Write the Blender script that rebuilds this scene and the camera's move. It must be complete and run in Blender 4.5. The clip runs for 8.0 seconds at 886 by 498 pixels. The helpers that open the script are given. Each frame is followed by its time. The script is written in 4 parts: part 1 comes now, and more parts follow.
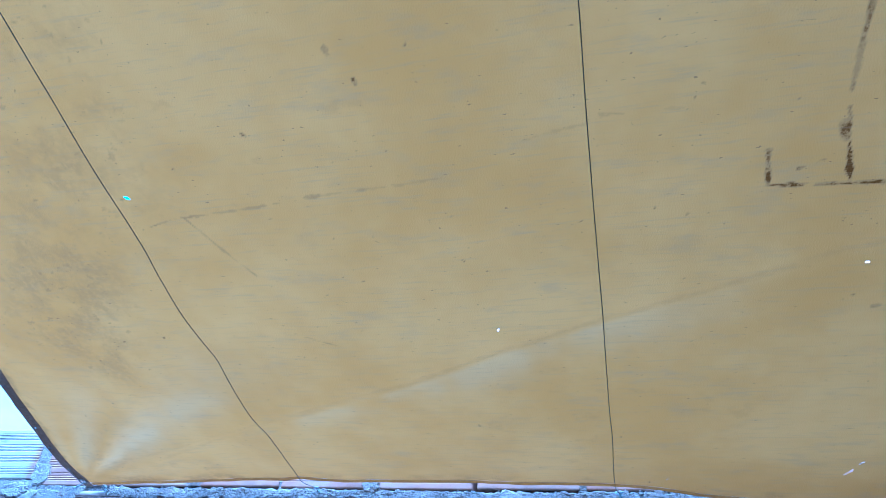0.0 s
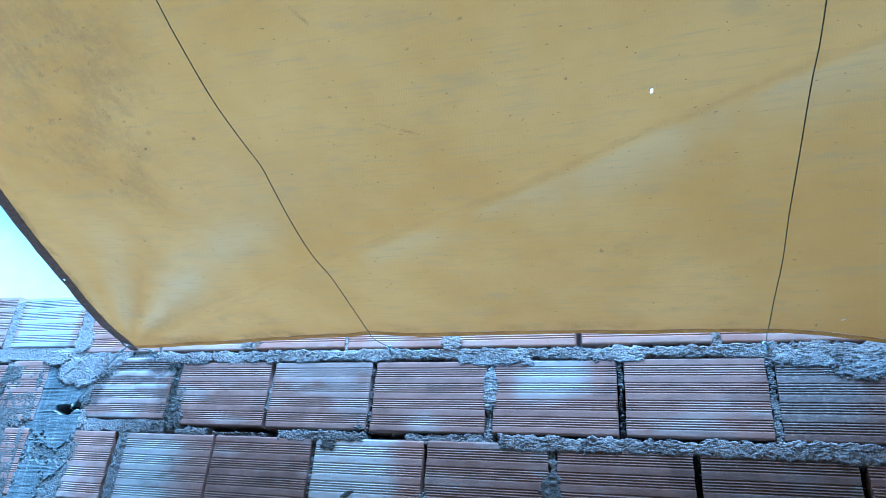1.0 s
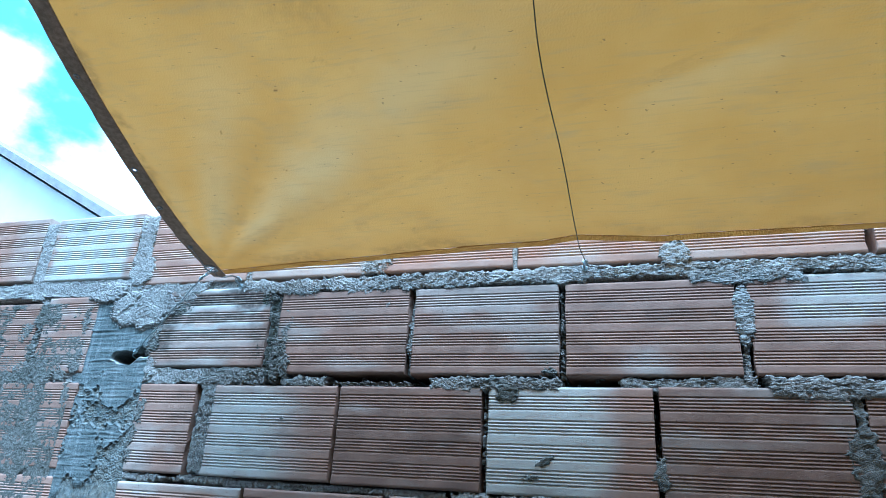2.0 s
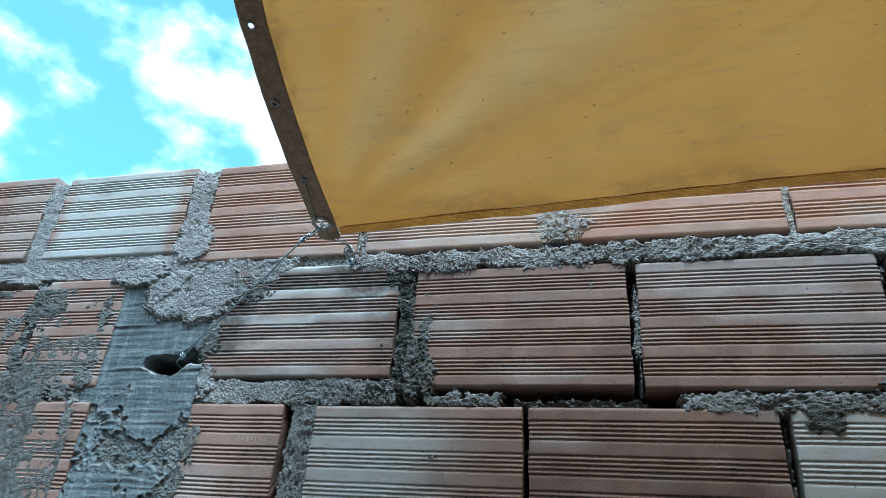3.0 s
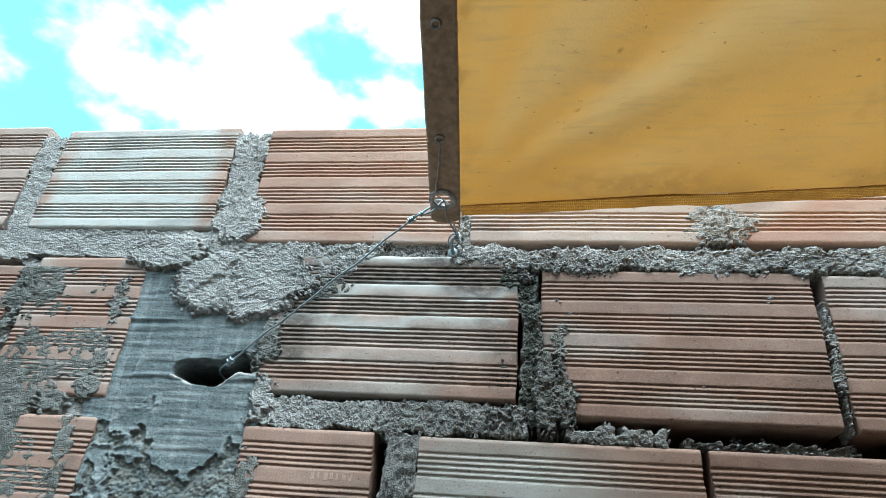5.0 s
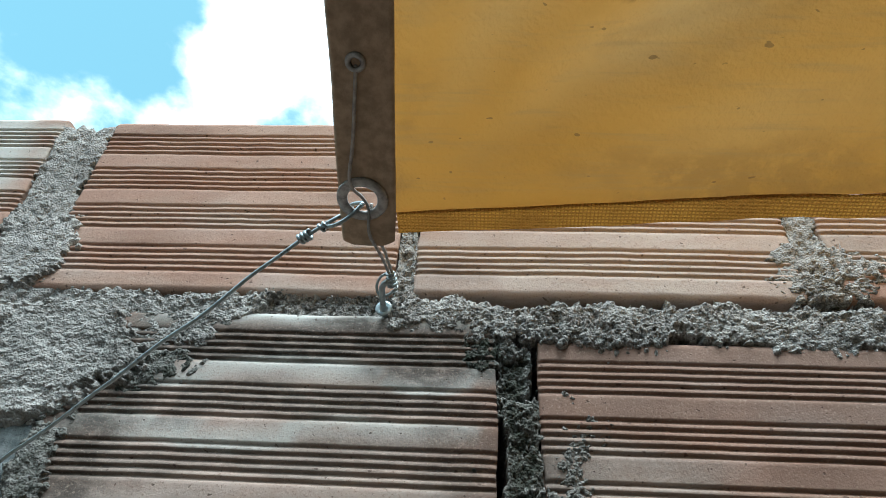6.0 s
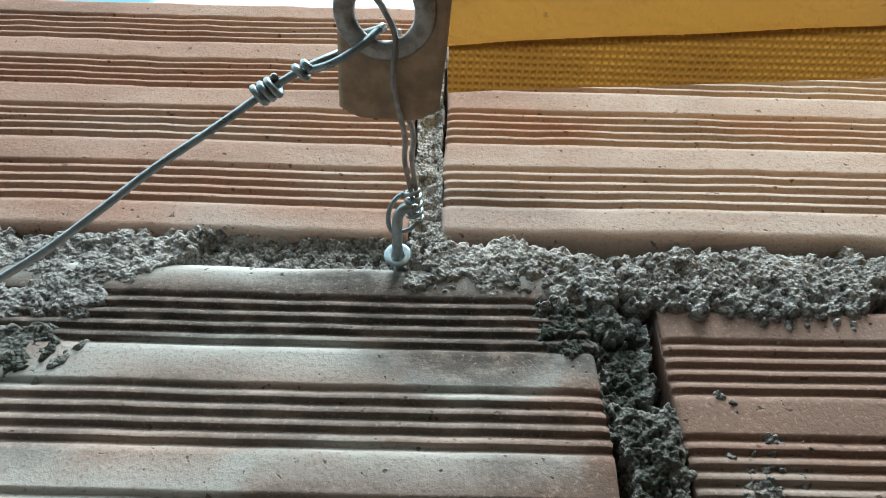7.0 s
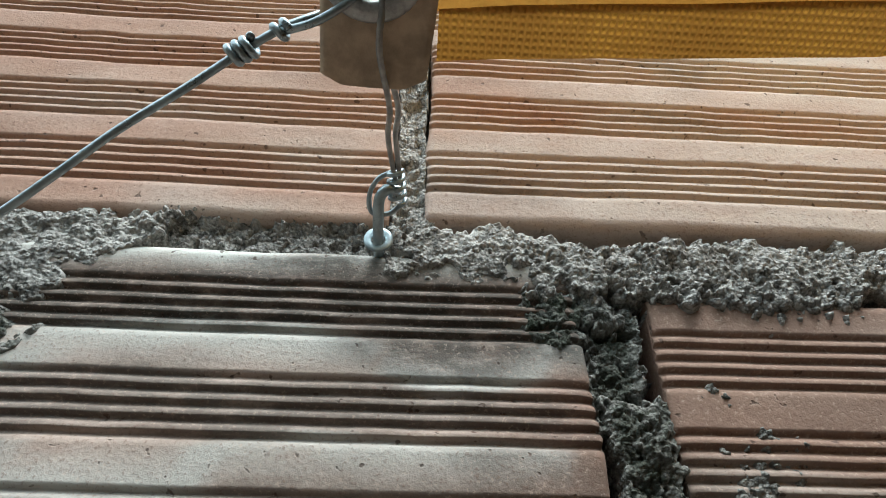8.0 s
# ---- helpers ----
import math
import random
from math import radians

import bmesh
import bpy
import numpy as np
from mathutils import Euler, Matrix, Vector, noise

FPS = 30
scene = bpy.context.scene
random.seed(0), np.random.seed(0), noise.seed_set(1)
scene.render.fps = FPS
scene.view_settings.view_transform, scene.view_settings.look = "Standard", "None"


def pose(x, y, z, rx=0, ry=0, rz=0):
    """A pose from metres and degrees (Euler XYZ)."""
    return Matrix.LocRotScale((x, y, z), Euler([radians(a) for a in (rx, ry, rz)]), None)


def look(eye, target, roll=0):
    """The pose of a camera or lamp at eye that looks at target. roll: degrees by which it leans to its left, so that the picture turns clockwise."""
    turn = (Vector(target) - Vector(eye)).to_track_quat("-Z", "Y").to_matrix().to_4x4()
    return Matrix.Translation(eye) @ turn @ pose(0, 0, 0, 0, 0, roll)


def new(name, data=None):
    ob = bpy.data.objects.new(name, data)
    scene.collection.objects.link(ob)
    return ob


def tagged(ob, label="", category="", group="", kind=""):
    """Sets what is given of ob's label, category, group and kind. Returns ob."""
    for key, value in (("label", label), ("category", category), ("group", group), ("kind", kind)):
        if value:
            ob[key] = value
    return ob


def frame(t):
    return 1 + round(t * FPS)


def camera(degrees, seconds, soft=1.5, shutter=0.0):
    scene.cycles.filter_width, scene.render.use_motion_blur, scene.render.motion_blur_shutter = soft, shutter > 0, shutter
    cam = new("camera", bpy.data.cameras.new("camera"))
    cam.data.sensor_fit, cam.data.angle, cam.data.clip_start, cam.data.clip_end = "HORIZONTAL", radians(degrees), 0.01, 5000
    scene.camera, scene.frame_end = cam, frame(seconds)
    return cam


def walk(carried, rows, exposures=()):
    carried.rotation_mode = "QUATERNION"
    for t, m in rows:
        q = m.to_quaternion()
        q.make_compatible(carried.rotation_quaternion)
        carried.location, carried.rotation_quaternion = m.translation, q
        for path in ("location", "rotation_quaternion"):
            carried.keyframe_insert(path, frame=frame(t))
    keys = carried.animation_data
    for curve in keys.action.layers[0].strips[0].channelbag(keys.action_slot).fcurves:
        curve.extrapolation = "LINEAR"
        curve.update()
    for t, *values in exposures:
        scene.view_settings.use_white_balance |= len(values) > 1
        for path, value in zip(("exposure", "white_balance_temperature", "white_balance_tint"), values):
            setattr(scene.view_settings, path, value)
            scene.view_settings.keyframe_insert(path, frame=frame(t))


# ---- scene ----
cam = camera(69.4, 8.0, soft=0.8)
PATH = [
    (0, (1.278, -1.501, 1.784), (0.832, 0.112, 2.879), 4.3),
    (0.1, (1.278, -1.483, 1.781), (0.83, 0.16, 2.83), 3.5),
    (0.5, (1.228, -1.343, 1.765), (0.754, 0.351, 2.718), 2.0),
    (1, (1.11, -1.195, 1.762), (0.512, 0.515, 2.608), 4.8),
    (1.5, (0.875, -1.061, 1.774), (0.342, 0.713, 2.53), 3.0),
    (1.7, (0.789, -1.013, 1.783), (0.228, 0.769, 2.5), 2.9),
    (2.8, (0.38, -0.689, 1.77), (-0.194, 0.998, 2.677), 5.6),
    (3, (0.291, -0.644, 1.776), (-0.177, 1.059, 2.715), 4.4),
    (3.5, (0.119, -0.562, 1.8), (-0.193, 1.171, 2.748), 4.3),
    (4, (0.08, -0.537, 1.8), (-0.237, 1.176, 2.783), 4.8),
    (4.5, (0.07, -0.536, 1.817), (-0.294, 1.202, 2.738), 4.7),
    (5, (0.077, -0.535, 1.816), (-0.201, 1.18, 2.806), 5.1),
    (5.2, (0.082, -0.514, 1.82), (-0.129, 1.177, 2.867), 5.3),
    (6.3, (0.04, -0.233, 1.955), (-0.053, 1.314, 3.22), 3.3),
    (6.5, (0.029, -0.203, 1.963), (-0.017, 1.347, 3.227), 2.9),
    (7, (0.015, -0.173, 1.986), (0.024, 1.385, 3.24), 1.1),
    (7.5, (0.014, -0.165, 1.989), (0.058, 1.37, 3.27), 1.1),
    (8, (0.013, -0.161, 1.987), (0.097, 1.382, 3.258), 0.3),
]
LIGHT = [(0.0, 1.92, 3350, 12), (1.0, 1.82, 3500, 3), (1.7, 1.76, 3850, -2), (2.8, 1.13, 4750, 1), (3.5, 1.01, 4800, -3), (4.2, 1.46, 5300, 1), (5.2, 1.44, 5300, 0), (6.3, 0.90, 5700, 4), (7.0, 1.16, 5700, 2), (7.5, 1.04, 5800, 4), (8.0, 1.12, 5900, 5)]
walk(cam, [(t, look(eye, target, roll)) for t, eye, target, roll in PATH], LIGHT)

# ---------------------------------------------------------------- sky and sun
SUN_UP, SUN_ROUND = 67.0, 155.0       # a high sun, veiled by cloud, grazes the wall
world = bpy.data.worlds.new("sky")
scene.world = world
world.use_nodes = True
wn, wl = world.node_tree.nodes, world.node_tree.links
wn.clear()
w_out = wn.new("ShaderNodeOutputWorld")
w_bg = wn.new("ShaderNodeBackground")
w_sky = wn.new("ShaderNodeTexSky")
w_sky.sky_type, w_sky.sun_disc = "NISHITA", False
w_sky.sun_elevation, w_sky.sun_rotation = radians(SUN_UP), radians(SUN_ROUND)
w_co = wn.new("ShaderNodeTexCoord")
w_map = wn.new("ShaderNodeMapping")
w_map.inputs["Location"].default_value = (0.35, 0.1, 0.62)
w_map.inputs["Scale"].default_value = (1.0, 1.0, 1.5)
w_noise = wn.new("ShaderNodeTexNoise")
w_noise.inputs["Scale"].default_value = 5.5
w_noise.inputs["Detail"].default_value = 9.0
w_noise.inputs["Roughness"].default_value = 0.52


def sky_gap(way, spread, start):
    """Rises away from a blue gap in the cloud."""
    d = wn.new("ShaderNodeVectorMath")
    d.operation = "DISTANCE"
    d.inputs[1].default_value = way
    wl.new(w_co.outputs["Generated"], d.inputs[0])
    m = wn.new("ShaderNodeMath")
    m.operation = "MULTIPLY_ADD"
    m.inputs[1].default_value, m.inputs[2].default_value = spread, start
    wl.new(d.outputs["Value"], m.inputs[0])
    return m.outputs[0]


w_far = sky_gap((-0.635, 0.535, 0.558), 1.6, -0.17)
for way, spread, start in (((-0.28, 0.67, 0.69), 0.9, 0.09), ((-0.50, 0.455, 0.737), 1.8, -0.10)):
    w_less = wn.new("ShaderNodeMath")
    w_less.operation = "MINIMUM"
    wl.new(w_far, w_less.inputs[0])
    wl.new(sky_gap(way, spread, start), w_less.inputs[1])
    w_far = w_less.outputs[0]
w_sum = wn.new("ShaderNodeMath")
w_sum.operation = "ADD"
w_top = wn.new("ShaderNodeMath")
w_top.operation = "MINIMUM"
w_top.inputs[1].default_value = 0.18
w_ramp = wn.new("ShaderNodeMapRange")
w_ramp.interpolation_type = "SMOOTHSTEP"
w_ramp.inputs["From Min"].default_value, w_ramp.inputs["From Max"].default_value = 0.50, 0.68
w_ramp.inputs["To Min"].default_value = 0.10          # thin haze over the blue
w_mix = wn.new("ShaderNodeMix")
w_mix.data_type = "RGBA"
w_tint = wn.new("ShaderNodeMix")
w_tint.data_type, w_tint.blend_type = "RGBA", "MULTIPLY"
w_tint.inputs[0].default_value = 1.0
w_tint.inputs[7].default_value = (0.92, 1.9, 1.36, 1)
w_mix.inputs[7].default_value = (10.5, 11.0, 11.0, 1)
wl.new(w_co.outputs["Generated"], w_map.inputs["Vector"])
wl.new(w_map.outputs["Vector"], w_noise.inputs["Vector"])
wl.new(w_far, w_top.inputs[0])
wl.new(w_top.outputs[0], w_sum.inputs[1])
wl.new(w_noise.outputs["Fac"], w_sum.inputs[0])
wl.new(w_sum.outputs[0], w_ramp.inputs["Value"])
wl.new(w_ramp.outputs["Result"], w_mix.inputs[0])
wl.new(w_sky.outputs["Color"], w_tint.inputs[6])
wl.new(w_tint.outputs[2], w_mix.inputs[6])
wl.new(w_mix.outputs[2], w_bg.inputs["Color"])
w_bg.inputs["Strength"].default_value = 0.095
wl.new(w_bg.outputs["Background"], w_out.inputs["Surface"])

sun = new("sun", bpy.data.lights.new("sun", "SUN"))
sun.data.energy, sun.data.angle, sun.data.color = 2.3, radians(30), (1.0, 0.97, 0.92)
sun_way = Vector((math.sin(radians(SUN_ROUND)) * math.cos(radians(SUN_UP)), math.cos(radians(SUN_ROUND)) * math.cos(radians(SUN_UP)), math.sin(radians(SUN_UP))))
sun.matrix_world = look(sun_way * 30, (0, 0, 0))


# ---------------------------------------------------------------- small tools
def part(name, bm, material, parent, label="", smooth=False):
    me = bpy.data.meshes.new(name)
    bm.to_mesh(me)
    bm.free()
    return mesh_part(name, me, material, parent, label, smooth)


def mesh_part(name, me, material, parent=None, label="", smooth=False):
    if material is not None:
        me.materials.append(material)
    if smooth:
        me.polygons.foreach_set("use_smooth", np.ones(len(me.polygons), dtype=bool))
    ob = new(name, me)
    if parent is not None:
        ob.parent = parent
    if label:
        tagged(ob, label)
    return ob


def lattice(ix, iz):
    """Random numbers of whole-number places."""
    h = (ix.astype(np.int64) * 374761393 + iz.astype(np.int64) * 668265263) & 0xFFFFFFFF
    h = ((h ^ (h >> 13)) * 1274126177) & 0xFFFFFFFF
    return ((h ^ (h >> 16)) & 0xFFFF) / 65535.0


def vnoise(x, z, size, seed=0):
    """Smooth noise from -1 to 1 with lumps of that size."""
    x, z = np.asarray(x, float) / size + seed * 17.31 + 500, np.asarray(z, float) / size + seed * 9.73 + 500
    ix, iz = np.floor(x), np.floor(z)
    fx, fz = x - ix, z - iz
    fx, fz = fx * fx * (3 - 2 * fx), fz * fz * (3 - 2 * fz)
    a, b, c, d = lattice(ix, iz), lattice(ix + 1, iz), lattice(ix, iz + 1), lattice(ix + 1, iz + 1)
    return 2 * (a + (b - a) * fx + (c - a) * fz + (a - b - c + d) * fx * fz) - 1


def fbm(x, z, size, seed=0, octaves=4, fall=0.55):
    total, amp, norm = 0, 1.0, 0
    for k in range(octaves):
        total = total + amp * vnoise(x, z, size / 2 ** k, seed + k * 3)
        norm += amp
        amp *= fall
    return total / norm


def crumbs(x, z, size, seed=0):
    """Rounded grains of that size, 0 in the clefts to 1 on top."""
    x, z = np.asarray(x, float) / size + seed * 13.7 + 500, np.asarray(z, float) / size + seed * 7.9 + 500
    ix, iz = np.floor(x), np.floor(z)
    near, second = np.full(x.shape, 9.0), np.full(x.shape, 9.0)
    for a in (-1, 0, 1):
        for b in (-1, 0, 1):
            px, pz = ix + a + lattice(ix + a, iz + b + 91), iz + b + lattice(ix + a + 57, iz + b)
            d = (x - px) ** 2 + (z - pz) ** 2
            second = np.minimum(second, np.maximum(near, d))
            near = np.minimum(near, d)
    return np.clip(1 - near, 0, 1) * (0.35 + 0.65 * np.clip((np.sqrt(second) - np.sqrt(near)) / 0.30, 0, 1))


def step(a, b, v):
    s = np.clip((v - a) / (b - a), 0, 1)
    return s * s * (3 - 2 * s)


def grid_mesh(name, X, Y, Z, keep=None, **attributes):
    """A sheet over 2D arrays of places, with float attributes, and only the quads kept."""
    rows, cols = X.shape
    co = np.stack([X, Y, Z], -1).reshape(-1, 3)
    idx = np.arange(rows * cols).reshape(rows, cols)
    quads = np.stack([idx[:-1, :-1], idx[:-1, 1:], idx[1:, 1:], idx[1:, :-1]], -1)
    quads = quads[keep] if keep is not None else quads.reshape(-1, 4)
    used = np.zeros(len(co), bool)
    used[quads.ravel()] = True
    renum = np.cumsum(used) - 1
    me = bpy.data.meshes.new(name)
    me.from_pydata(co[used].tolist(), [], renum[quads].tolist())
    for key, values in attributes.items():
        at = me.attributes.new(key, "FLOAT", "POINT")
        at.data.foreach_set("value", np.ascontiguousarray(values.reshape(-1)[used], dtype=np.float32))
    me.update()
    return me


def smooth_line(points, n=8):
    p = [np.array(q, float) for q in points]
    p = [2 * p[0] - p[1], *p, 2 * p[-1] - p[-2]]
    out = []
    for a, b, c, d in zip(p, p[1:], p[2:], p[3:]):
        for k in range(n):
            t = k / n
            out.append(0.5 * (2 * b + (c - a) * t + (2 * a - 5 * b + 4 * c - d) * t * t + (3 * b - a - 3 * c + d) * t ** 3))
    return out + [p[-2]]


def tube(points, radius, sides=10, bm=None):
    """A round wire along the points."""
    bm = bm or bmesh.new()
    pts = [Vector(q) for q in points]
    up, rings = Vector((0.31, 0.17, 0.93)), []
    for k, q in enumerate(pts):
        way = (pts[min(k + 1, len(pts) - 1)] - pts[max(k - 1, 0)]).normalized()
        side = way.cross(up).normalized()
        up = side.cross(way).normalized()
        rings.append([bm.verts.new(q + radius * (math.cos(2 * math.pi * s / sides) * side + math.sin(2 * math.pi * s / sides) * up)) for s in range(sides)])
    for a, b in zip(rings, rings[1:]):
        for s in range(sides):
            bm.faces.new((a[s], a[(s + 1) % sides], b[(s + 1) % sides], b[s]))
    bm.faces.new(rings[0][::-1])
    bm.faces.new(rings[-1])
    return bm


def coil(a, b, radius, turns, n=14):
    """Places along a coil from a to b."""
    a, b = Vector(a), Vector(b)
    way = (b - a).normalized()
    u = way.cross(Vector((0.2, 0.9, 0.35))).normalized()
    v = way.cross(u)
    m = int(turns * n)
    return [a.lerp(b, k / m) + radius * (math.cos(2 * math.pi * k / n) * u + math.sin(2 * math.pi * k / n) * v) for k in range(m + 1)]


def ring(center, normal, outer, inner, thick, sides=48):
    """A flat ring with a rounded, rolled face."""
    bm = bmesh.new()
    n = Vector(normal).normalized()
    u = n.cross(Vector((0.1, 0.2, 1))).normalized()
    v = n.cross(u)
    mid, half = (outer + inner) / 2, (outer - inner) / 2
    rings = []
    for s in range(sides):
        a = 2 * math.pi * s / sides
        r = math.cos(a) * u + math.sin(a) * v
        rings.append([bm.verts.new(Vector(center) + r * (mid + half * math.cos(t)) + n * thick * math.sin(t)) for t in [2 * math.pi * k / 12 for k in range(12)]])
    for s in range(sides):
        p, q = rings[s], rings[(s + 1) % sides]
        for k in range(12):
            bm.faces.new((p[k], p[(k + 1) % 12], q[(k + 1) % 12], q[k]))
    bmesh.ops.recalc_face_normals(bm, faces=bm.faces)
    return bm


def box(x0, x1, y0, y1, z0, z1, bm=None):
    bm = bm or bmesh.new()
    v = [bm.verts.new((x, y, z)) for x in (x0, x1) for y in (y0, y1) for z in (z0, z1)]
    for q in ((0, 1, 3, 2), (4, 6, 7, 5), (0, 4, 5, 1), (2, 3, 7, 6), (0, 2, 6, 4), (1, 5, 7, 3)):
        bm.faces.new([v[k] for k in q])
    return bm


# ---------------------------------------------------------------- materials
class Nodes:
    """A short way to write node materials."""

    def __init__(self, name):
        self.mat = bpy.data.materials.new(name)
        self.mat.use_nodes = True
        self.tree = self.mat.node_tree
        self.n, self.l = self.tree.nodes, self.tree.links
        self.out = self.n["Material Output"]
        self.bsdf = self.n["Principled BSDF"]
        self.co = self.n.new("ShaderNodeTexCoord").outputs["Object"]

    def put(self, socket, value):
        if isinstance(value, bpy.types.NodeSocket):
            self.l.new(value, socket)
        elif isinstance(value, tuple) and len(value) == 3 and socket.type == "RGBA":
            socket.default_value = (*value, 1)
        else:
            socket.default_value = value

    def noise(self, size, detail=4.0, rough=0.55, stretch=(1, 1, 1), co=None):
        m = self.n.new("ShaderNodeMapping")
        m.inputs["Scale"].default_value = stretch
        self.l.new(co or self.co, m.inputs["Vector"])
        t = self.n.new("ShaderNodeTexNoise")
        t.inputs["Scale"].default_value, t.inputs["Detail"].default_value, t.inputs["Roughness"].default_value = 1 / size, detail, rough
        self.l.new(m.outputs["Vector"], t.inputs["Vector"])
        return t.outputs["Fac"]

    def ramp(self, value, lo, hi, a=0.0, b=1.0):
        m = self.n.new("ShaderNodeMapRange")
        m.interpolation_type = "SMOOTHSTEP"
        self.put(m.inputs["Value"], value)
        for key, number in (("From Min", lo), ("From Max", hi), ("To Min", a), ("To Max", b)):
            m.inputs[key].default_value = number
        return m.outputs["Result"]

    def math(self, op, a, b=0.0):
        m = self.n.new("ShaderNodeMath")
        m.operation = op
        self.put(m.inputs[0], a)
        self.put(m.inputs[1], b)
        return m.outputs[0]

    def mix(self, fac, a, b, blend="MIX"):
        m = self.n.new("ShaderNodeMix")
        m.data_type, m.blend_type = "RGBA", blend
        self.put(m.inputs[0], fac)
        self.put(m.inputs[6], a)
        self.put(m.inputs[7], b)
        return m.outputs[2]

    def attribute(self, name):
        a = self.n.new("ShaderNodeAttribute")
        a.attribute_name = name
        return a.outputs["Fac"]

    def bump(self, height, distance, strength=1.0):
        b = self.n.new("ShaderNodeBump")
        b.inputs["Distance"].default_value, b.inputs["Strength"].default_value = distance, strength
        self.put(b.inputs["Height"], height)
        self.l.new(b.outputs["Normal"], self.bsdf.inputs["Normal"])
        return b.outputs["Normal"]

    def set(self, **inputs):
        for key, value in inputs.items():
            self.put(self.bsdf.inputs[key.replace("_", " ")], value)
        return self.mat


def brick_material():
    m = Nodes("fired clay")
    info = m.n.new("ShaderNodeObjectInfo").outputs["Random"]
    clay = m.mix(info, (0.35, 0.213, 0.158), (0.45, 0.288, 0.215))
    clay = m.mix(m.ramp(m.noise(0.06, 4, 0.6, (0.5, 1, 2.5)), 0.35, 0.7), clay, (0.42, 0.30, 0.235))
    clay = m.mix(m.ramp(m.noise(0.012, 5, 0.6, (0.25, 1, 1.5)), 0.45, 0.75, 0, 0.35), clay, (0.24, 0.135, 0.095))
    clay = m.mix(m.math("MULTIPLY", m.attribute("burnt"), m.ramp(m.noise(0.05, 4, 0.6), 0.25, 0.6, 0.5, 1.0)), clay, (0.215, 0.138, 0.103))
    pale = m.math("MULTIPLY", m.attribute("pale"), m.ramp(m.noise(0.018, 5, 0.65, (0.5, 1, 1.6)), 0.22, 0.55, 0.55, 1.0))
    clay = m.mix(pale, clay, (0.54, 0.545, 0.505))
    dark = m.math("MULTIPLY", m.attribute("dark"), m.ramp(m.noise(0.008, 6, 0.7, (0.6, 1, 1.3)), 0.3, 0.58, 0.5, 1.0))
    clay = m.mix(dark, clay, (0.045, 0.042, 0.036))
    pits = m.ramp(m.noise(0.0036, 2, 0.5), 0.67, 0.73)
    clay = m.mix(m.math("MULTIPLY", pits, 0.75), clay, (0.07, 0.045, 0.035))
    sand = m.noise(0.0013, 3, 0.7)
    clay = m.mix(m.ramp(sand, 0.54, 0.70, 0, 0.5), clay, (0.16, 0.09, 0.065))
    clay = m.mix(m.ramp(sand, 0.44, 0.32, 0, 0.4), clay, (0.52, 0.40, 0.32))
    height = m.math("SUBTRACT", m.math("ADD", sand, m.noise(0.0045, 2, 0.5)), pits)
    m.bump(height, 0.0005, 0.55)
    return m.set(Base_Color=clay, Roughness=m.ramp(m.noise(0.02), 0.3, 0.7, 0.78, 0.95), Specular_IOR_Level=0.25)


def mortar_material(name, light, dark, bump=0.0014):
    m = Nodes(name)
    col = m.mix(m.ramp(m.noise(0.05, 5, 0.6), 0.3, 0.7), light, dark)
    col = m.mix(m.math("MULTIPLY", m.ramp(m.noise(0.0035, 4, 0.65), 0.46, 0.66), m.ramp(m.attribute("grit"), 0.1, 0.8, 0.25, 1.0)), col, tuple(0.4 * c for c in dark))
    col = m.mix(m.math("MULTIPLY", m.attribute("moss"), m.ramp(m.noise(0.006, 5, 0.65), 0.34, 0.58, 0.5, 1)), col, (0.05, 0.058, 0.042))
    grit = m.ramp(m.noise(0.0025, 2, 0.5), 0.66, 0.72)
    col = m.mix(m.math("MULTIPLY", m.math("MULTIPLY", grit, 0.4), m.attribute("grit")), col, (0.5, 0.48, 0.44))
    # clefts of the grain bump are also darkened in colour, as shade
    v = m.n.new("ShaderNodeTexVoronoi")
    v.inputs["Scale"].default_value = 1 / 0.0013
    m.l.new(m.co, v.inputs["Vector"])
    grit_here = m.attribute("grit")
    pit_shade = m.math("MULTIPLY", m.math("MULTIPLY", m.ramp(v.outputs["Distance"], 0.42, 0.72), m.ramp(m.noise(0.004, 3, 0.6), 0.35, 0.6)), grit_here)
    col = m.mix(m.math("MULTIPLY", pit_shade, 0.65), col, (0.05, 0.047, 0.04))
    col = m.mix(m.math("MULTIPLY", m.attribute("moss"), m.ramp(m.noise(0.0035, 4, 0.65), 0.36, 0.60, 0.92, 0.25)), col, (0.030, 0.037, 0.026))
    m.bump(m.math("SUBTRACT", m.math("ADD", m.noise(0.0014, 4, 0.7), m.noise(0.006, 3, 0.6)), v.outputs["Distance"]), bump, 0.8)
    return m.set(Base_Color=col, Roughness=0.95, Specular_IOR_Level=0.15)


